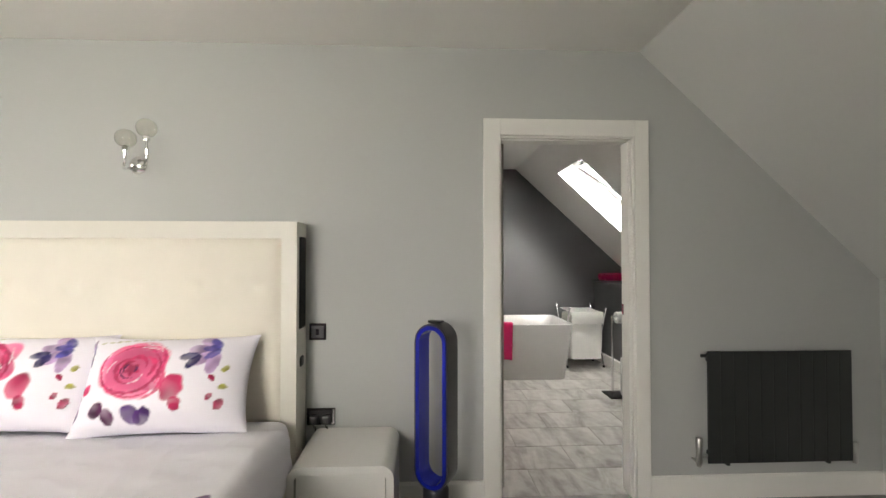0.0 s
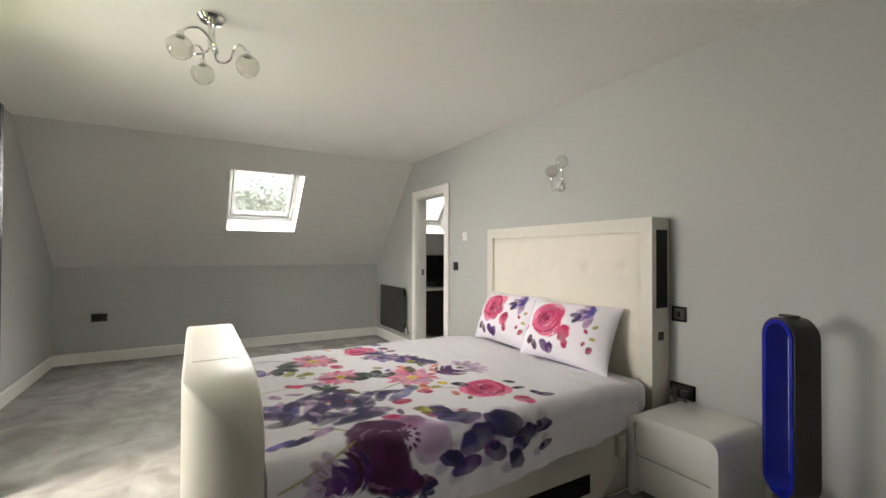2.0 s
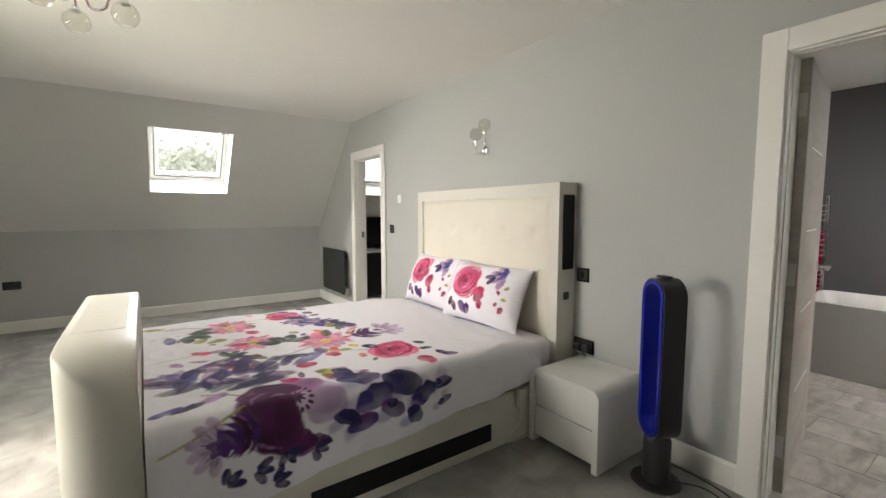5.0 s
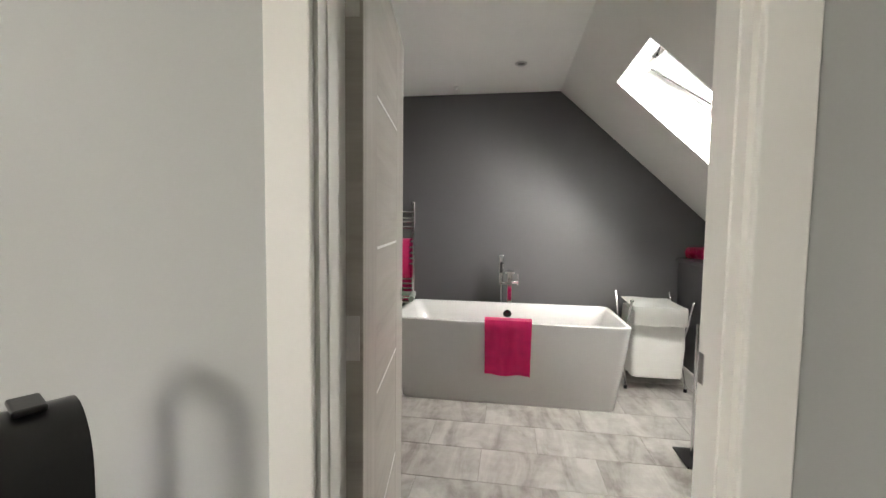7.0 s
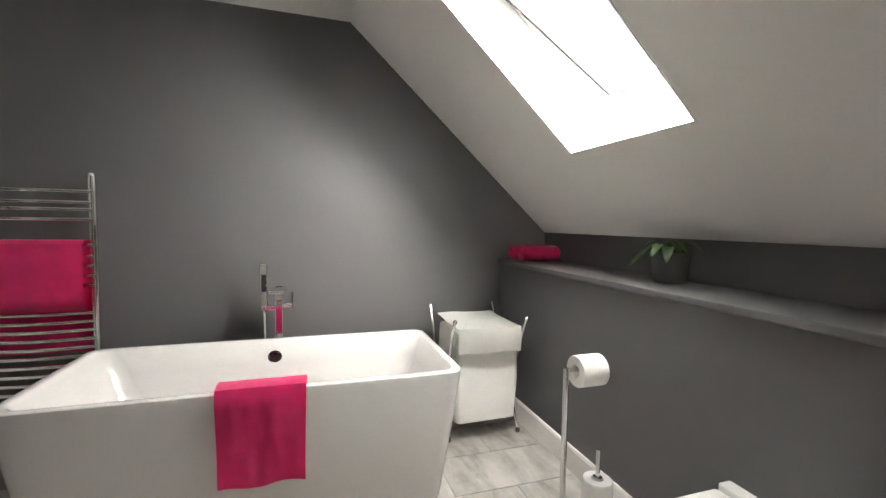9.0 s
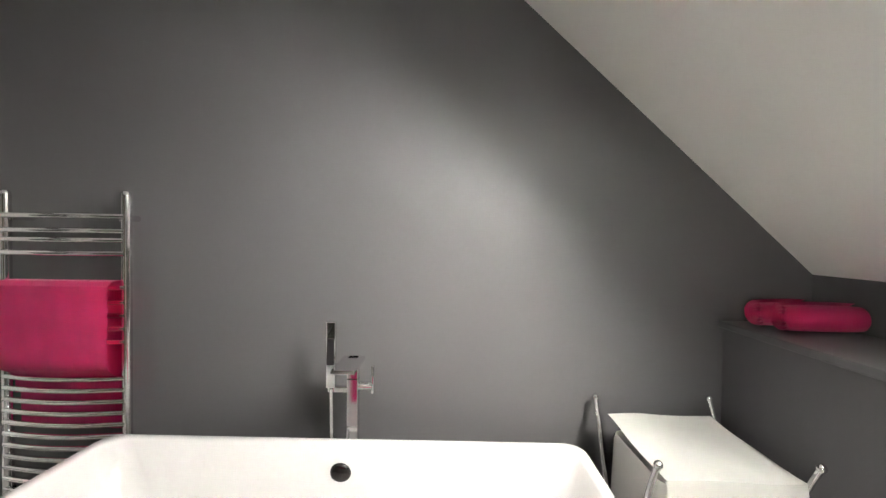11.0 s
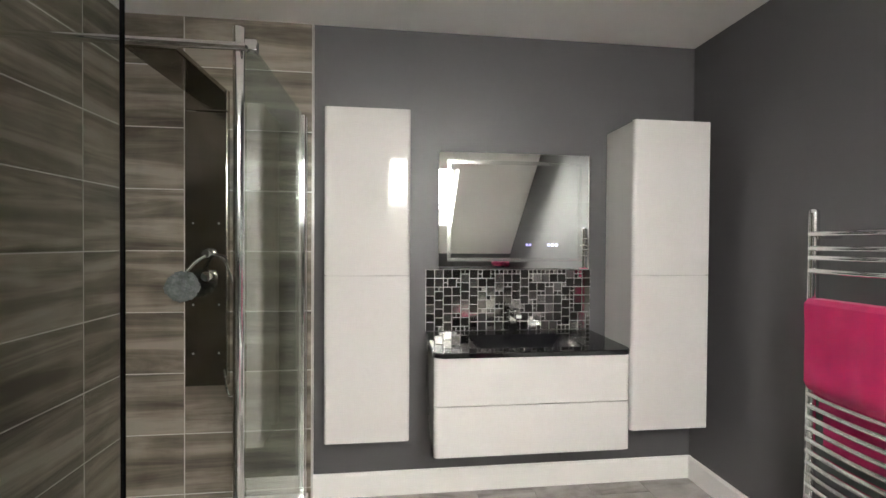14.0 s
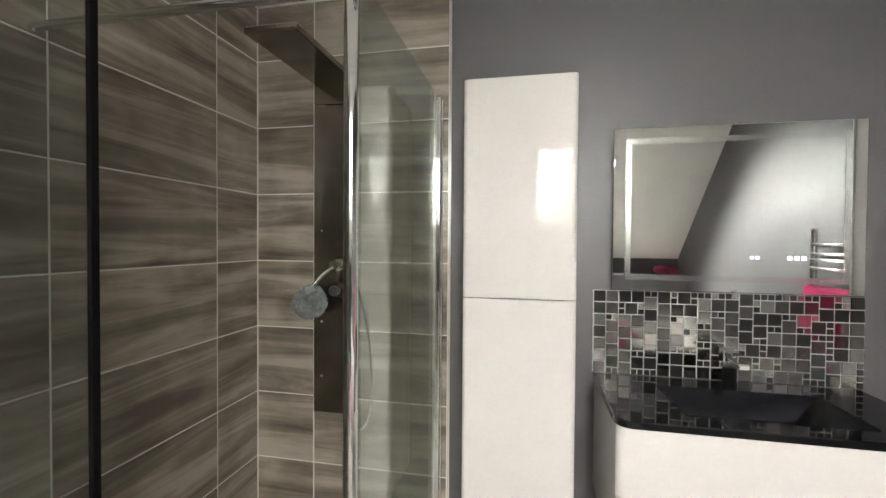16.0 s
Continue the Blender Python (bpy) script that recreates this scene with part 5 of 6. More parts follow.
for x, y, z in ((2.208, 2.598, 0.705), (1.772, 2.598, 0.705), (2.208, 3.090, 0.705), (1.772, 3.090, 0.705)):
    part("end_knob", ball((x, y, z), 0.013), M_CHROME, ham, "round chrome end", smooth=True)
part("bag", bm, M_CANVAS, ham, smooth=True)


def lid(u, v):
    y = 2.588 + 0.425 * (v - 0.16) / 0.84
    z = 0.672 - 0.010 * math.sin(math.pi * v) + 0.004 * math.sin(u * 6) + 0.005 * noise.noise(Vector((u * 3, v * 3, 1)))
    if v < 0.16:
        k = (0.16 - v) / 0.16
        y, z = 2.588 - 0.006 * math.sin(k * 3) + 0.006 * math.sin(u * 9) * k, 0.672 - 0.145 * k + 0.004 * math.sin(u * 11)
    return 1.792 + 0.375 * u, y, z


bm = sheet(lid, 14, 24)
bmesh.ops.solidify(bm, geom=bm.faces[:], thickness=0.006)
part("lid", bm, M_CANVAS, ham, "canvas lid flap hanging over the front", smooth=True)


# ---- shelf: rolled towels, plant ----
def roll(x, y, z, r, length, turn, label):
    m = pose(x, y, z + r, 0, 0, turn)
    pts = []
    for k in range(70):
        a = k / 69 * 2 * math.pi * 3.2
        q = r * (0.25 + 0.75 * k / 69)
        pts.append((q * math.cos(a), q * math.sin(a) * 0.92))
    bm = bmesh.new()
    rows = []
    for s in range(9):
        e = 1 - 0.06 * (abs(s - 4) / 4) ** 4
        rows.append([bm.verts.new((length * (s / 8 - 0.5), p * e, q * e)) for p, q in pts])
    for a, b in zip(rows, rows[1:]):
        for i in range(len(pts) - 1):
            bm.faces.new((a[i], a[i + 1], b[i + 1], b[i]))
    bmesh.ops.solidify(bm, geom=bm.faces[:], thickness=0.007)
    return solo("rolled_towel", bm, M_PINK, label, "towel", group="rolled towels on the shelf", m=m, smooth=True)


roll(2.415, 3.01, 1.001, 0.055, 0.22, 8, "rolled hot pink towel lying on the shelf")
roll(2.455, 2.905, 1.001, 0.058, 0.25, -4, "rolled hot pink towel lying on the shelf")
plant = thing("pot_plant", (2.50, 1.90, 1.0), "small leafy green plant in a dark pot on the shelf", "plant")
part("pot", lathe([(0, 0), (0.058, 0), (0.062, 0.004), (0.075, 0.125), (0.075, 0.13), (0.068, 0.13), (0.066, 0.11), (0, 0.11)], 32, (2.50, 1.90, 1.001)), M_POT, plant, "dark grey tapered pot", smooth=True)
rng = random.Random(9)
for k in range(24):
    a, tilt, ln = k * 2.4 + rng.random(), rng.uniform(1.0, 2.0), rng.uniform(0.045, 0.085)
    if k % 5 == 0:
        a, tilt, ln = 2.3 + rng.uniform(-0.5, 0.5), 1.95, 0.12
    m = pose(2.50 + 0.035 * math.cos(a), 1.90 + 0.035 * math.sin(a), 1.125 + 0.012 * rng.random()) @ Matrix.Rotation(a, 4, "Z")

    def blade(u, v, ln=ln, tilt=tilt):
        s = u * ln
        w = 0.024 * math.sin(math.pi * min(1, u * 0.94 + 0.05)) ** 0.7 * (2 * v - 1)
        return s * math.sin(tilt) + 0.02 * u * u, w, s * math.cos(tilt) + 0.035 * math.sin(math.pi * u) - 0.02 * u * u + abs(w) * 0.35
    part("leaf", sheet(blade, 8, 4), M_LEAF, plant, m=m, smooth=True)

# ---- robe hook ----
hook = thing("robe_hook", (2.28, 0.997, 0.858), "chrome robe hook with a crystal knob on the charcoal low wall", "hook")
part("backplate", lathe([(0, 0.012), (0.02, 0.012), (0.026, 0.006), (0.026, 0)], 24), M_CHROME, hook, m=pose(2.289, 0.997, 0.862, 0, -90, 0), smooth=True)
part("peg", join(tube([(2.28, 0.997, 0.862), (2.272, 0.997, 0.859)], 0.007), ball((2.276, 0.997, 0.86), 0.009)), M_CHROME, hook, smooth=True)
part("knob", ball((2.258, 0.997, 0.858), 0.021), M_CRYSTAL, hook, "clear crystal knob", smooth=True)

# ---- toilet ----
wc = thing("toilet", (2.05, 1.22, 0), "white wall-hung toilet with its soft-close lid shut", "toilet")
line = rounded(1.79, 2.235, 1.045, 1.42, [0.02, 0.13, 0.13, 0.02], 9)
bowl = bmesh.new()
prev = None
for z, sx, sy in ((0.10, 0.45, 0.42), (0.13, 0.62, 0.55), (0.22, 0.82, 0.75), (0.33, 0.95, 0.94), (0.385, 0.985, 0.98), (0.395, 0.98, 0.975)):
    row = [bowl.verts.new((2.29 - (2.29 - x) * sx, 1.2325 + (y - 1.2325) * sy, z)) for x, y in line]
    if prev:
        for i in range(len(row)):
            bowl.faces.new((prev[i], prev[(i + 1) % len(row)], row[(i + 1) % len(row)], row[i]))
    else:
        bowl.faces.new(row[::-1])
    prev = row
bowl.faces.new(prev)
part("bowl", join(bowl, box(2.20, 2.289, 1.06, 1.405, 0.12, 0.395, 0.01)), M_CERAMIC, wc, smooth=True)
part("seat", prism(rounded(1.795, 2.235, 1.05, 1.415, [0.02, 0.13, 0.13, 0.02], 9), 0.397, 0.413, "z"), M_CERAMIC, wc)
bm = prism(rounded(1.79, 2.232, 1.045, 1.42, [0.02, 0.135, 0.135, 0.02], 9), 0.415, 0.433, "z")
bmesh.ops.bevel(bm, geom=[e for e in bm.edges if all(v.co.z > 0.43 for v in e.verts)], offset=0.007, segments=3, affect="EDGES")
part("lid", bm, M_CERAMIC, wc, "flat white lid", smooth=True)
part("hinge_bar", box(2.238, 2.288, 1.045, 1.42, 0.395, 0.447, 0.006), M_CERAMIC, wc)

# ---- paper stand ----
tp = thing("toilet_roll_stand", (1.92, 1.69, 0), "chrome toilet roll and brush stand on a black base plate", "toilet roll holder")
part("base_plate", box(1.80, 2.045, 1.575, 1.79, 0.0, 0.012, 0.003), M_BLACK, tp, "square black base plate")
part("pole", tube([(1.868, 1.70, 0.012), (1.868, 1.70, 0.748)], 0.010, 14), M_CHROME, tp, smooth=True)
part("roll_arm", tube([(1.868, 1.70, 0.741), (2.03, 1.70, 0.741)], 0.008), M_CHROME, tp)
holder = part("brush_holder", lathe([(0, 0.012), (0.048, 0.012), (0.052, 0.02), (0.052, 0.35), (0.048, 0.355), (0.02, 0.355), (0.02, 0.345), (0, 0.345)], 28, (1.985, 1.665, 0)), M_CERAMIC, tp, "white cylindrical brush holder", smooth=True)
part("brush_handle", join(tube([(1.985, 1.665, 0.34), (1.985, 1.665, 0.46)], 0.008), lathe([(0.016, 0.352), (0.016, 0.362), (0, 0.366)], 16, (1.985, 1.665, 0))), M_CHROME, holder, smooth=True)
roll_m = pose(1.955, 1.70, 0.733, 0, 90, 0)
solo("toilet_roll", lathe([(0.022, -0.05), (0.053, -0.05), (0.055, -0.047), (0.055, 0.047), (0.053, 0.05), (0.022, 0.05), (0.022, -0.05)], 32), M_PAPER, "white toilet roll on the chrome arm", "toilet roll", m=roll_m, smooth=True)


# ---- vanity wall: tall cabinets ----
def tall_cabinet(y0, y1, label):
    root = thing("tall_cabinet", (XV + 0.14, (y0 + y1) / 2, 0.41), label, "cabinet", "tall bathroom cabinets")
    part("carcass", box(XV + 0.001, -1.022, y0 + 0.004, y1 - 0.004, 0.412, 1.942, 0.004), M_GLOSS, root)
    for z0, z1 in ((0.41, 1.1775), (1.1815, 1.945)):
        o = rounded(-1.02, -1.0, y0, y1, [0.018, 0.0, 0.0, 0.018], 6)
        bm = prism(o, z0, z1, "z")
        d = part("door", bm, M_GLOSS, root, "handleless white gloss door", smooth=True)
    return root


CL = "tall white gloss cabinet with two handleless doors"
tall_cabinet(1.136, 1.526, CL + " by the shower")
tall_cabinet(2.618, 3.030, CL + " in the corner")

# ---- vanity unit ----
VY0, VY1, VXF = 1.622, 2.515, -0.825
van = thing("vanity_unit", (XV + 0.23, 2.07, 0.41), "white gloss two-drawer vanity unit hung on the wall", "vanity")
part("carcass", box(XV + 0.001, VXF - 0.03, VY0 + 0.012, VY1 - 0.012, 0.415, 0.70, 0.003), M_GLOSS, van)
part("side_panel", box(XV + 0.001, VXF - 0.024, VY0 + 0.004, VY0 + 0.012, 0.412, 0.835), M_GLOSS, van)
part("side_panel", box(XV + 0.001, VXF - 0.024, VY1 - 0.012, VY1 - 0.004, 0.412, 0.835), M_GLOSS, van)
for z0, z1 in ((0.41, 0.627), (0.6315, 0.838)):
    part("drawer_front", prism(rounded(VXF - 0.024, VXF, VY0 + 0.003, VY1 - 0.003, [0.0235, 0, 0, 0.0235], 6), z0, z1, "z"), M_GLOSS, van, "handleless gloss drawer front", smooth=True)
# the black glass top with its sunk basin
top = thing("washbasin", (XV + 0.23, 2.07, 0.845), "black glass washbasin top with a sunk rectangular basin", "washbasin")
out_line = rounded(XV + 0.001, VXF + 0.012, VY0 - 0.002, VY1 + 0.004, [0.05, 0, 0, 0.05], 8)
bx0, bx1, by0, by1 = -1.165, -0.885, 1.82, 2.33


def toward(line, x0, x1, y0, y1):
    """As many points on a smaller rounded rectangle as the line has."""
    out = []
    lx0, lx1, ly0, ly1 = min(p[0] for p in line), max(p[0] for p in line), min(p[1] for p in line), max(p[1] for p in line)
    for x, y in line:
        out.append((x0 + (x - lx0) / (lx1 - lx0) * (x1 - x0), y0 + (y - ly0) / (ly1 - ly0) * (y1 - y0)))
    return out


bm = bmesh.new()
prev = None
for pts, z in ((out_line, 0.840), (out_line, 0.859), (toward(out_line, XV + 0.004, VXF + 0.009, VY0 + 0.001, VY1 + 0.001), 0.862), (toward(out_line, bx0, bx1, by0, by1), 0.862)):
    row = [bm.verts.new((x, y, z)) for x, y in pts]
    if prev:
        for i in range(len(row)):
            bm.faces.new((prev[i], prev[(i + 1) % len(row)], row[(i + 1) % len(row)], row[i]))
    prev = row
bmesh.ops.recalc_face_normals(bm, faces=bm.faces)
part("worktop", bm, M_BLKGLASS, top, "black glass slab")
bm = bmesh.new()
prev = None
for pts, z in ((toward(out_line, bx0, bx1, by0, by1), 0.862), (toward(out_line, bx0 + 0.01, bx1 - 0.01, by0 + 0.02, by1 - 0.02), 0.852), (toward(out_line, bx0 + 0.04, bx1 - 0.04, by0 + 0.09, by1 - 0.09), 0.780), (toward(out_line, bx0 + 0.08, bx1 - 0.08, by0 + 0.16, by1 - 0.16), 0.772)):
    row = [bm.verts.new((x, y, z)) for x, y in pts]
    if prev:
        for i in range(len(row)):
            bm.faces.new((prev[i], prev[(i + 1) % len(row)], row[(i + 1) % len(row)], row[i]))
    prev = row
bm.faces.new(prev)
bmesh.ops.recalc_face_normals(bm, faces=bm.faces)
part("basin", bm, M_BASIN, top, "sunk black glass bowl", smooth=True)
part("waste", lathe([(0, 0.004), (0.020, 0.004), (0.024, 0.001), (0.024, -0.004)], 24, ((bx0 + bx1) / 2, (by0 + by1) / 2, 0.773)), M_CHROME, top, "round chrome waste", smooth=True)
btap = thing("basin_tap", (-1.20, 2.07, 0.862), "chrome and black single-lever basin mixer", "tap")
part("body", box(-1.222, -1.180, 2.045, 2.09, 0.863, 0.985, 0.005), M_CHROME, btap)
part("spout", box(-1.20, -1.075, 2.05, 2.085, 0.955, 0.978, 0.005), M_CHROME, btap, m=None)
part("lever", box(-1.225, -1.13, 2.055, 2.08, 0.992, 1.002, 0.003), M_BLACK, btap, "black lever")
solo("tumbler", lathe([(0, 0), (0.02, 0), (0.03, 0.012), (0.032, 0.05), (0.028, 0.05), (0.026, 0.014), (0, 0.008)], 20, (-1.20, 2.42, 0.863)), M_BULB, "small clear glass tumbler on the basin top", "tumbler", smooth=True)

# mirror
mir = thing("mirror", (XV, 2.10, 1.2), "frameless mirror with a frosted light band and lit touch digits", "mirror")
part("mirror_glass", box(XV + 0.026, XV + 0.030, 1.684, 2.512, 1.196, 1.812, 0.001), M_MIRROR, mir)
part("backing", box(XV + 0.001, XV + 0.0255, 1.69, 2.506, 1.202, 1.806), M_STEEL, mir)
part("frosted_band", ring([(1.728, 1.235), (2.468, 1.235), (2.468, 1.772), (1.728, 1.772)], [(1.748, 1.255), (2.448, 1.255), (2.448, 1.752), (1.748, 1.752)], XV + 0.0302, XV + 0.0308, "x"), M_FROST, mir, "frosted light band")
for k in range(3):
    part("clock_digit", box(XV + 0.0302, XV + 0.0308, 2.275 + 0.022 * k, 2.290 + 0.022 * k, 1.318, 1.332), M_DIGIT, mir, "lit white digit")
for k in range(2):
    part("touch_symbol", box(XV + 0.0302, XV + 0.0308, 2.155 + 0.018 * k, 2.168 + 0.018 * k, 1.319, 1.331), M_DIGITB, mir, "lit violet touch symbol")

# ---- shower ----
tray = solo("shower_tray", join(box(XV + 0.012, 0.20, WT + 0.012, 1.02, 0.0, 0.04, 0.006)), M_ACRYL, "low white shower tray", "shower tray")
shower = thing("shower_screen", (-0.55, 1.0, 0.04), "clear glass shower screen with a chrome post and support bar", "shower screen")
g = part("glass_panel", box(XV + 0.05, -0.40, 0.996, 1.004, 0.042, 1.955), M_SHOWER, shower, "clear fixed glass panel")
g.visible_shadow = False
g = part("side_glass_panel", box(0.174, 0.180, WT + 0.012, 0.992, 0.042, 1.955), M_PANE, shower, "clear side panel")
g.visible_shadow = False
part("door_seal", box(0.1735, 0.1805, 0.992, 0.997, 0.042, 1.955), M_SEAL, shower, "black edge seal")
part("post", tube([(-0.388, 0.985, 0.04), (-0.388, 0.985, 1.975)], 0.0165, 18), M_CHROME, shower, "round chrome post", smooth=True)
part("wall_profile", join(box(XV + 0.013, XV + 0.05, 0.985, 1.015, 0.042, 1.96, 0.004), box(XV + 0.05, XV + 0.085, 0.99, 1.012, 0.042, 1.96, 0.004)), M_CHROME, shower, "chrome wall profile")
part("support_bar", join(tube([(-0.37, 1.03, 1.912), (-0.37, WT + 0.012, 1.912)], 0.012), box(-0.385, -0.355, 1.012, 1.045, 1.895, 1.930, 0.003)), M_CHROME, shower, "chrome support bar to the wall", smooth=True)
part("bottom_rail", box(XV + 0.05, -0.39, 0.992, 1.008, 0.04, 0.055), M_CHROME, shower)

tower = thing("shower_tower", (XV + 0.03, 0.53, 0.6), "dark metal shower tower panel with body jets and rain head", "shower")
part("panel", box(XV + 0.014, XV + 0.05, 0.435, 0.635, 0.615, 1.97, 0.006), M_PANEL, tower)
part("rain_head", join(box(XV + 0.014, -0.76, 0.44, 0.63, 2.055, 2.08, 0.006), box(XV + 0.014, XV + 0.05, 0.435, 0.635, 1.97, 2.08, 0.006)), M_PANEL, tower, "flat overhead rain head", m=None)
for z in (0.78, 1.02, 1.42):
    for y in (0.475, 0.595):
        part("body_jet", lathe([(0, 0.004), (0.004, 0.004), (0.005, 0)], 12), M_STEEL, tower, m=pose(XV + 0.05, y, z, 0, 90, 0))
for z, r in ((1.272, 0.026), (1.162, 0.03)):
    part("knob", lathe([(r, 0), (r, 0.03), (r * 0.8, 0.04), (0, 0.042)], 24), M_CHROME, tower, "round chrome control knob", m=pose(XV + 0.05, 0.55, z, 0, 90, 0), smooth=True)
part("hand_shower", tube(bend([(XV + 0.07, 0.555, 1.27), (XV + 0.12, 0.52, 1.235), (XV + 0.15, 0.49, 1.19)]), 0.009), M_CHROME, tower, "chrome shower handle", smooth=True)
part("hose", tube(bend([(XV + 0.06, 0.62, 0.70), (XV + 0.09, 0.66, 0.58), (XV + 0.09, 0.72, 0.66), (XV + 0.08, 0.71, 0.95), (XV + 0.075, 0.64, 1.22), (XV + 0.07, 0.57, 1.27)]), 0.006, 8), M_CHROME, tower, "chrome shower hose", smooth=True)
rng = random.Random(3)
bm = bmesh.new()
for k in range(420):
    d = Vector([rng.gauss(0, 1) for _ in range(3)]).normalized()
    p = d * 0.062 * rng.uniform(0.55, 1.0)
    u = d.cross(Vector((rng.random(), rng.random(), rng.random()))).normalized() * 0.018
    w = d.cross(u).normalized() * 0.012 + d * 0.012
    bm.faces.new([bm.verts.new(p + q) for q in (-u - w, u - w, u + w, -u + w)])
solo("shower_puff", bm, M_PUFF, "grey net shower puff hanging from the knob", "sponge", m=pose(XV + 0.145, 0.47, 1.12))

# ---- ceiling fittings ----
dl = thing("downlight", (0.90, 2.45, H), "recessed chrome downlight in the bathroom ceiling", "downlight")
part("trim_ring", lathe([(0.026, 0), (0.030, -0.006), (0.042, -0.004), (0.044, 0)], 28, (0.90, 2.45, H)), M_STEEL, dl, smooth=True)
part("lamp_face", lathe([(0, -0.001), (0.027, -0.001), (0.027, 0)], 24, (0.90, 2.45, H)), M_BLACK, dl)
solo("ceiling_sensor", lathe([(0.02, 0), (0.02, -0.008), (0.012, -0.014), (0.01, -0.028), (0, -0.028)], 20, (0.365, 2.92, H)), M_LINING, "small white ceiling sensor", "sensor", smooth=True)

# ---- the room beyond the bed ----
structure("floor_far_room", box(XL - 0.1, XP, 0.05, YF, -0.12, -0.001), M_FTILE, "grey tiled floor of the far room", "floor")
desk = thing("counter_unit", (-5.0, 1.1, 0), "dark counter unit with a pale top under the roof window", "cabinet")
part("worktop", box(XL + 0.005, -4.74, 0.35, 2.0, 0.695, 0.725, 0.004), M_TRIM, desk, "pale worktop")
part("carcass", box(XL + 0.01, -4.82, 0.40, 1.95, 0.02, 0.69, 0.003), M_GRAPH, desk, "dark carcass")
for y in (0.42, 0.94, 1.46):
    part("cupboard_door", box(-4.82, -4.80, y, y + 0.505, 0.04, 0.68, 0.003), M_GRAPH, desk)
tv = thing("monitor", (-5.1, 1.0, 0.725), "black screen standing on the counter", "screen")
part("screen", box(-5.10, -5.07, 0.70, 1.35, 0.80, 1.24, 0.006), M_BLACK, tv, m=None)
part("display", box(-5.0695, -5.068, 0.72, 1.33, 0.82, 1.22), M_BLKGLASS, tv)
part("stand", join(box(-5.12, -5.09, 0.98, 1.07, 0.73, 0.95), box(-5.17, -5.02, 0.88, 1.17, 0.725, 0.735, 0.003)), M_BLACK, tv)

# ---- tiles and mosaic ----
def piece_mesh(name, w, d, h, r=0.0015):
    bm = box(-w / 2, w / 2, -d / 2, d / 2, -h, 0)
    bmesh.ops.bevel(bm, geom=[e for e in bm.edges if all(v.co.z > -1e-5 for v in e.verts)], offset=r, segments=1, affect="EDGES")
    return bm


shared = {}


def piece(name, w, d, h, mat, parent, m):
    """One tile, lying in its own x and y with its face up, laid by m; alike tiles share a mesh."""
    key = (name, round(w, 3), round(d, 3), mat.name)
    if key not in shared:
        shared[key] = mesh_of(name, piece_mesh(name, w, d, h), mat)
    ob = new(name, shared[key])
    ob.parent = parent
    ob.matrix_basis = m
    return ob


# bathroom floor: grout bed and tiles in half bond
bath_floor = structure("floor_bath", box(XV, 2.29, 0.05, YF, -0.12, -0.003), M_GROUTF, "veined grey stone-look floor tiles in half bond", "floor")
TW, TD, JT = 0.6255, 0.31, 0.004
for r in range(-6, 4):
    y0, y1 = 1.898 + r * TD, 1.898 + (r + 1) * TD
    y0c, y1c = max(y0, 0.05), min(y1, YF)
    off = 0.712 if r % 2 == 0 else 0.712 - TW / 2
    for k in range(-4, 4):
        x0, x1 = max(off + k * TW, XV), min(off + (k + 1) * TW, 2.29)
        if x1 - x0 > 0.02 and y1c - y0c > 0.02:
            piece("floor_tile", x1 - x0 - JT, y1c - y0c - JT, 0.012, M_FTILE, bath_floor, pose((x0 + x1) / 2, (y0c + y1c) / 2, 0))

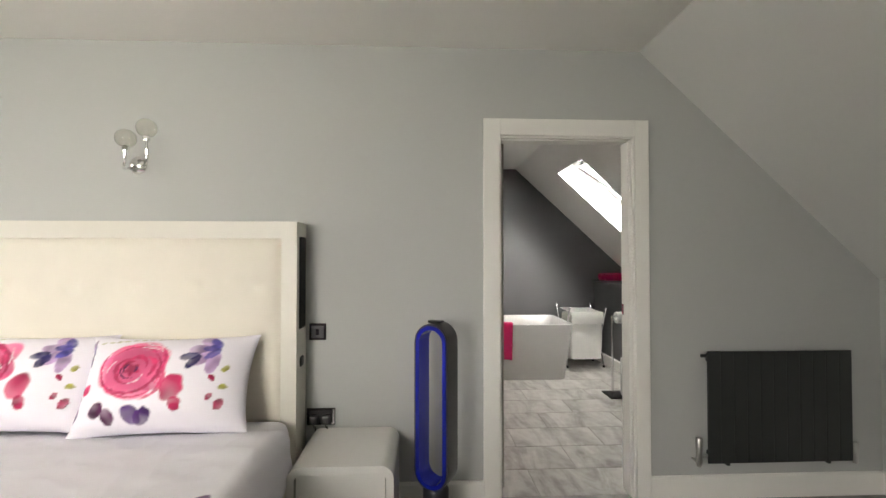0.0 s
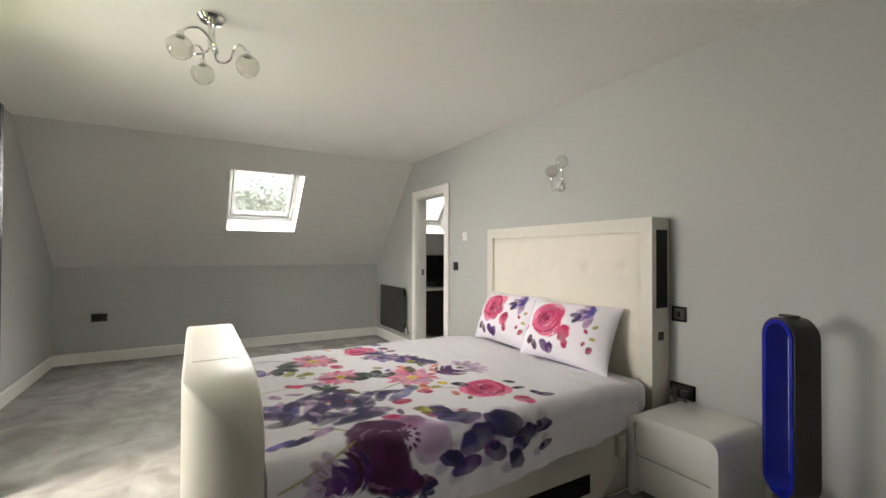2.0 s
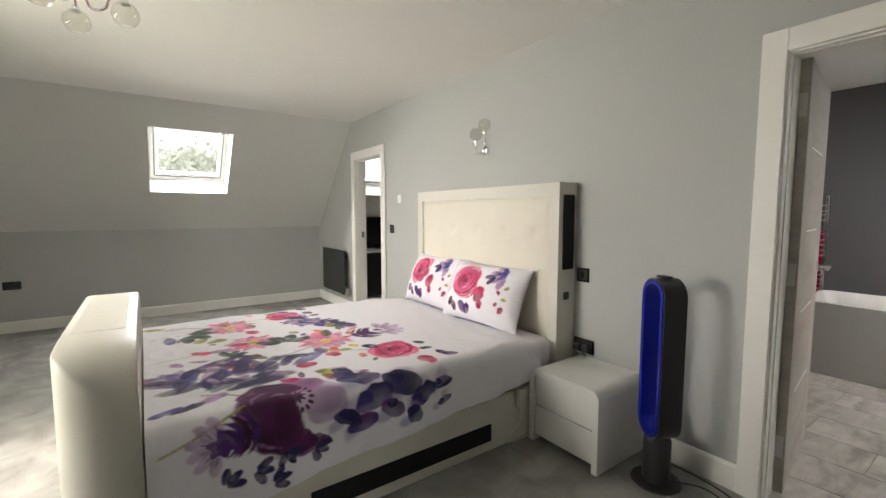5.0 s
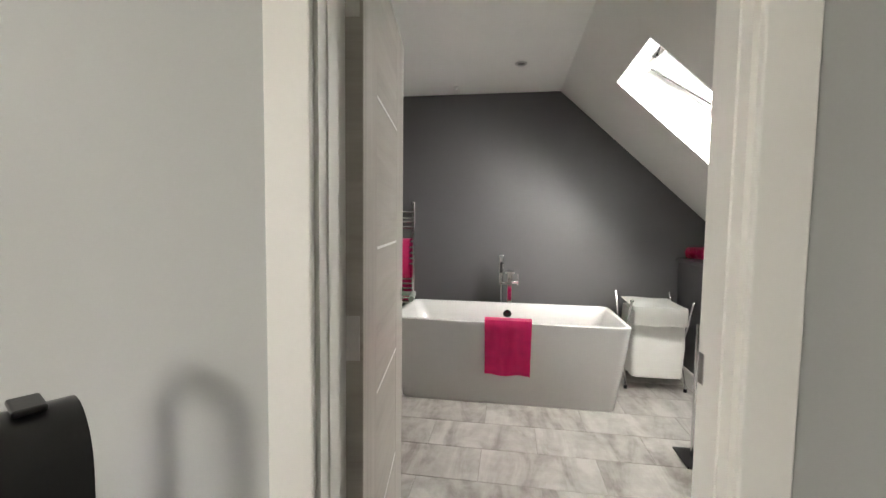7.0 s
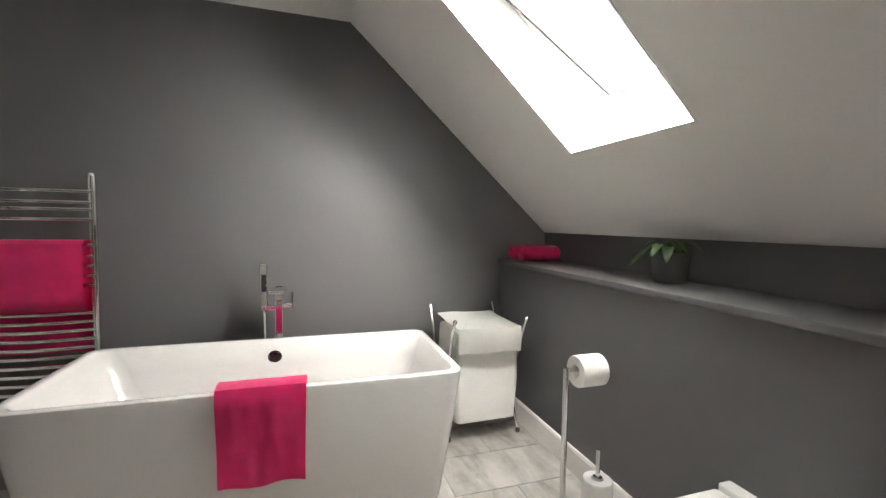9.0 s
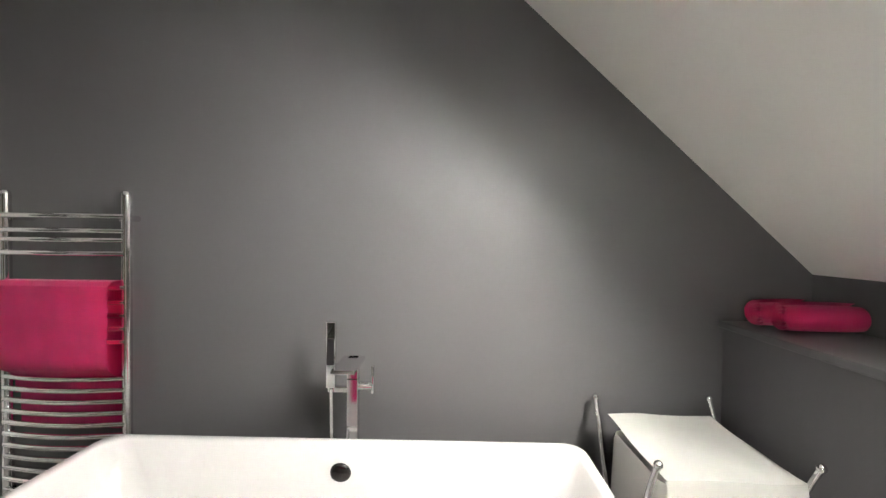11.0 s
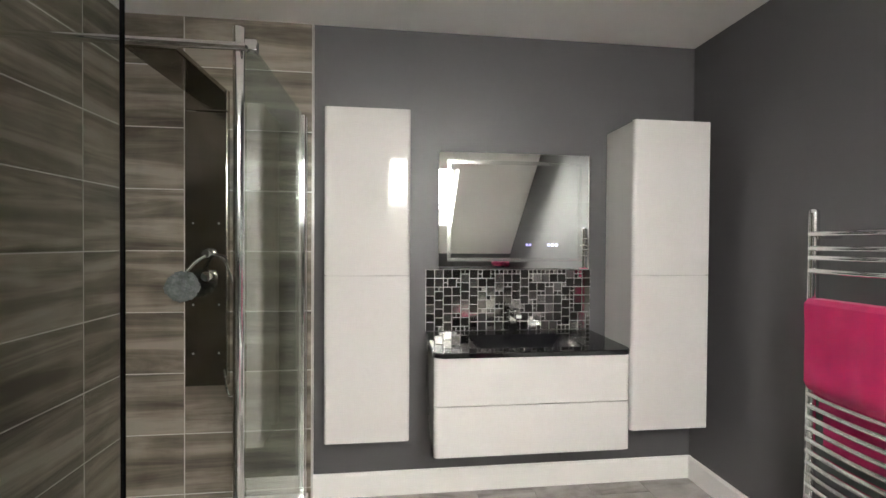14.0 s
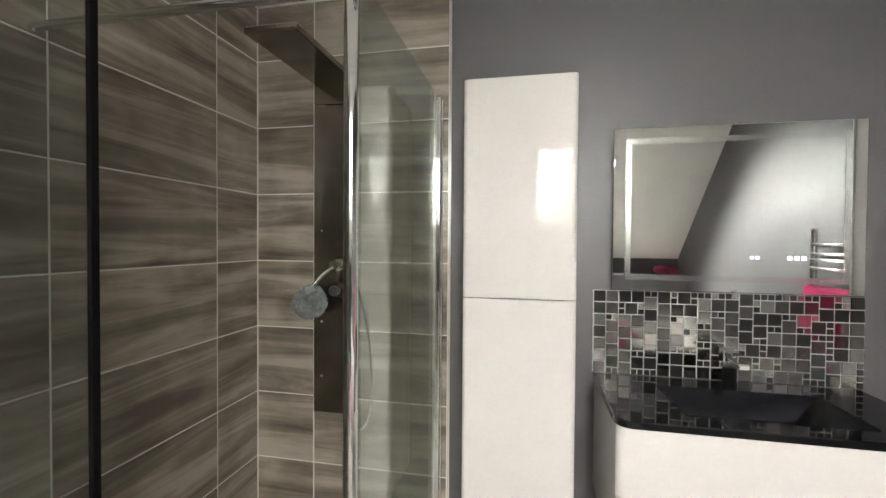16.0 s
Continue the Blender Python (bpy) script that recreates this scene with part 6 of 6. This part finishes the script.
# shower walls
solo("grout_bed_south", box(XV, 0.30, WT, WT + 0.0085, 0, H), M_GROUT, "pale grout behind the shower tiles", "wall", "structure")
solo("grout_bed_west", box(XV, XV + 0.0085, WT + 0.0085, 1.032, 0, H), M_GROUT, "pale grout behind the shower tiles", "wall", "structure")
M_WT2 = streaked("streaked_brown_wall_tile_lying", (0.078, 0.064, 0.047), (0.172, 0.149, 0.116), (0.33, 0.296, 0.24), 0.28, (0.75, 9.5, 1), 7)
rows = [0.0, 0.064, 0.368, 0.673, 0.978, 1.283, 1.588, 1.893, 2.198, H]
for z0, z1 in zip(rows, rows[1:]):
    for x0, x1 in ((XV + 0.01, -1.014), (-1.014, -0.404), (-0.404, 0.206), (0.206, 0.30)):
        piece("wall_tile", x1 - x0 - 0.005, z1 - z0 - 0.005, 0.007, M_WT2, wall_party, pose((x0 + x1) / 2, WT + 0.010, (z0 + z1) / 2, 90, 0, 180))
    for y0, y1 in ((WT + 0.010, 0.415), (0.415, 1.032)):
        piece("wall_tile", y1 - y0 - 0.005, z1 - z0 - 0.005, 0.007, M_WT2, wall_vanity, pose(XV + 0.010, (y0 + y1) / 2, (z0 + z1) / 2, 90, 0, 90))
solo("tile_edge_trim", box(XV, XV + 0.011, 1.033, 1.041, 0, H), M_STEEL, "slim metal trim at the edge of the shower tiles", "trim", "structure")

# mosaic splashback: large and small mirror-bright squares mixed on a silver bed, each set a little askew
splash = structure("splashback", box(XV, XV + 0.004, 1.618, 2.532, 0.864, 1.190), M_SILVERBED, "mosaic splashback of black, smoked and steel mirror squares", "splashback")
rng = random.Random(12)
cell, cols, lines = 0.0234, 39, 14
used = set()
for i in range(cols):
    for j in range(lines):
        if (i, j) in used:
            continue
        s = 2 if rng.random() < 0.72 else 1
        if i + s > cols or j + s > lines or any((i + a, j + b) in used for a in range(s) for b in range(s)):
            s = 1
        for a in range(s):
            for b in range(s):
                used.add((i + a, j + b))
        w = s * cell
        m = pose(XV + 0.0085, 1.619 + i * cell + w / 2, 0.863 + j * cell + w / 2, 90 + rng.gauss(0, 0.5), rng.gauss(0, 0.5), 90)
        mat = rng.choices(MOSAIC, (0.16, 0.34, 0.26, 0.24) if s > 1 else (0.5, 0.2, 0.15, 0.15))[0]
        piece("mosaic_tile", w - 0.0036, w - 0.0036, 0.004, mat, splash, m)
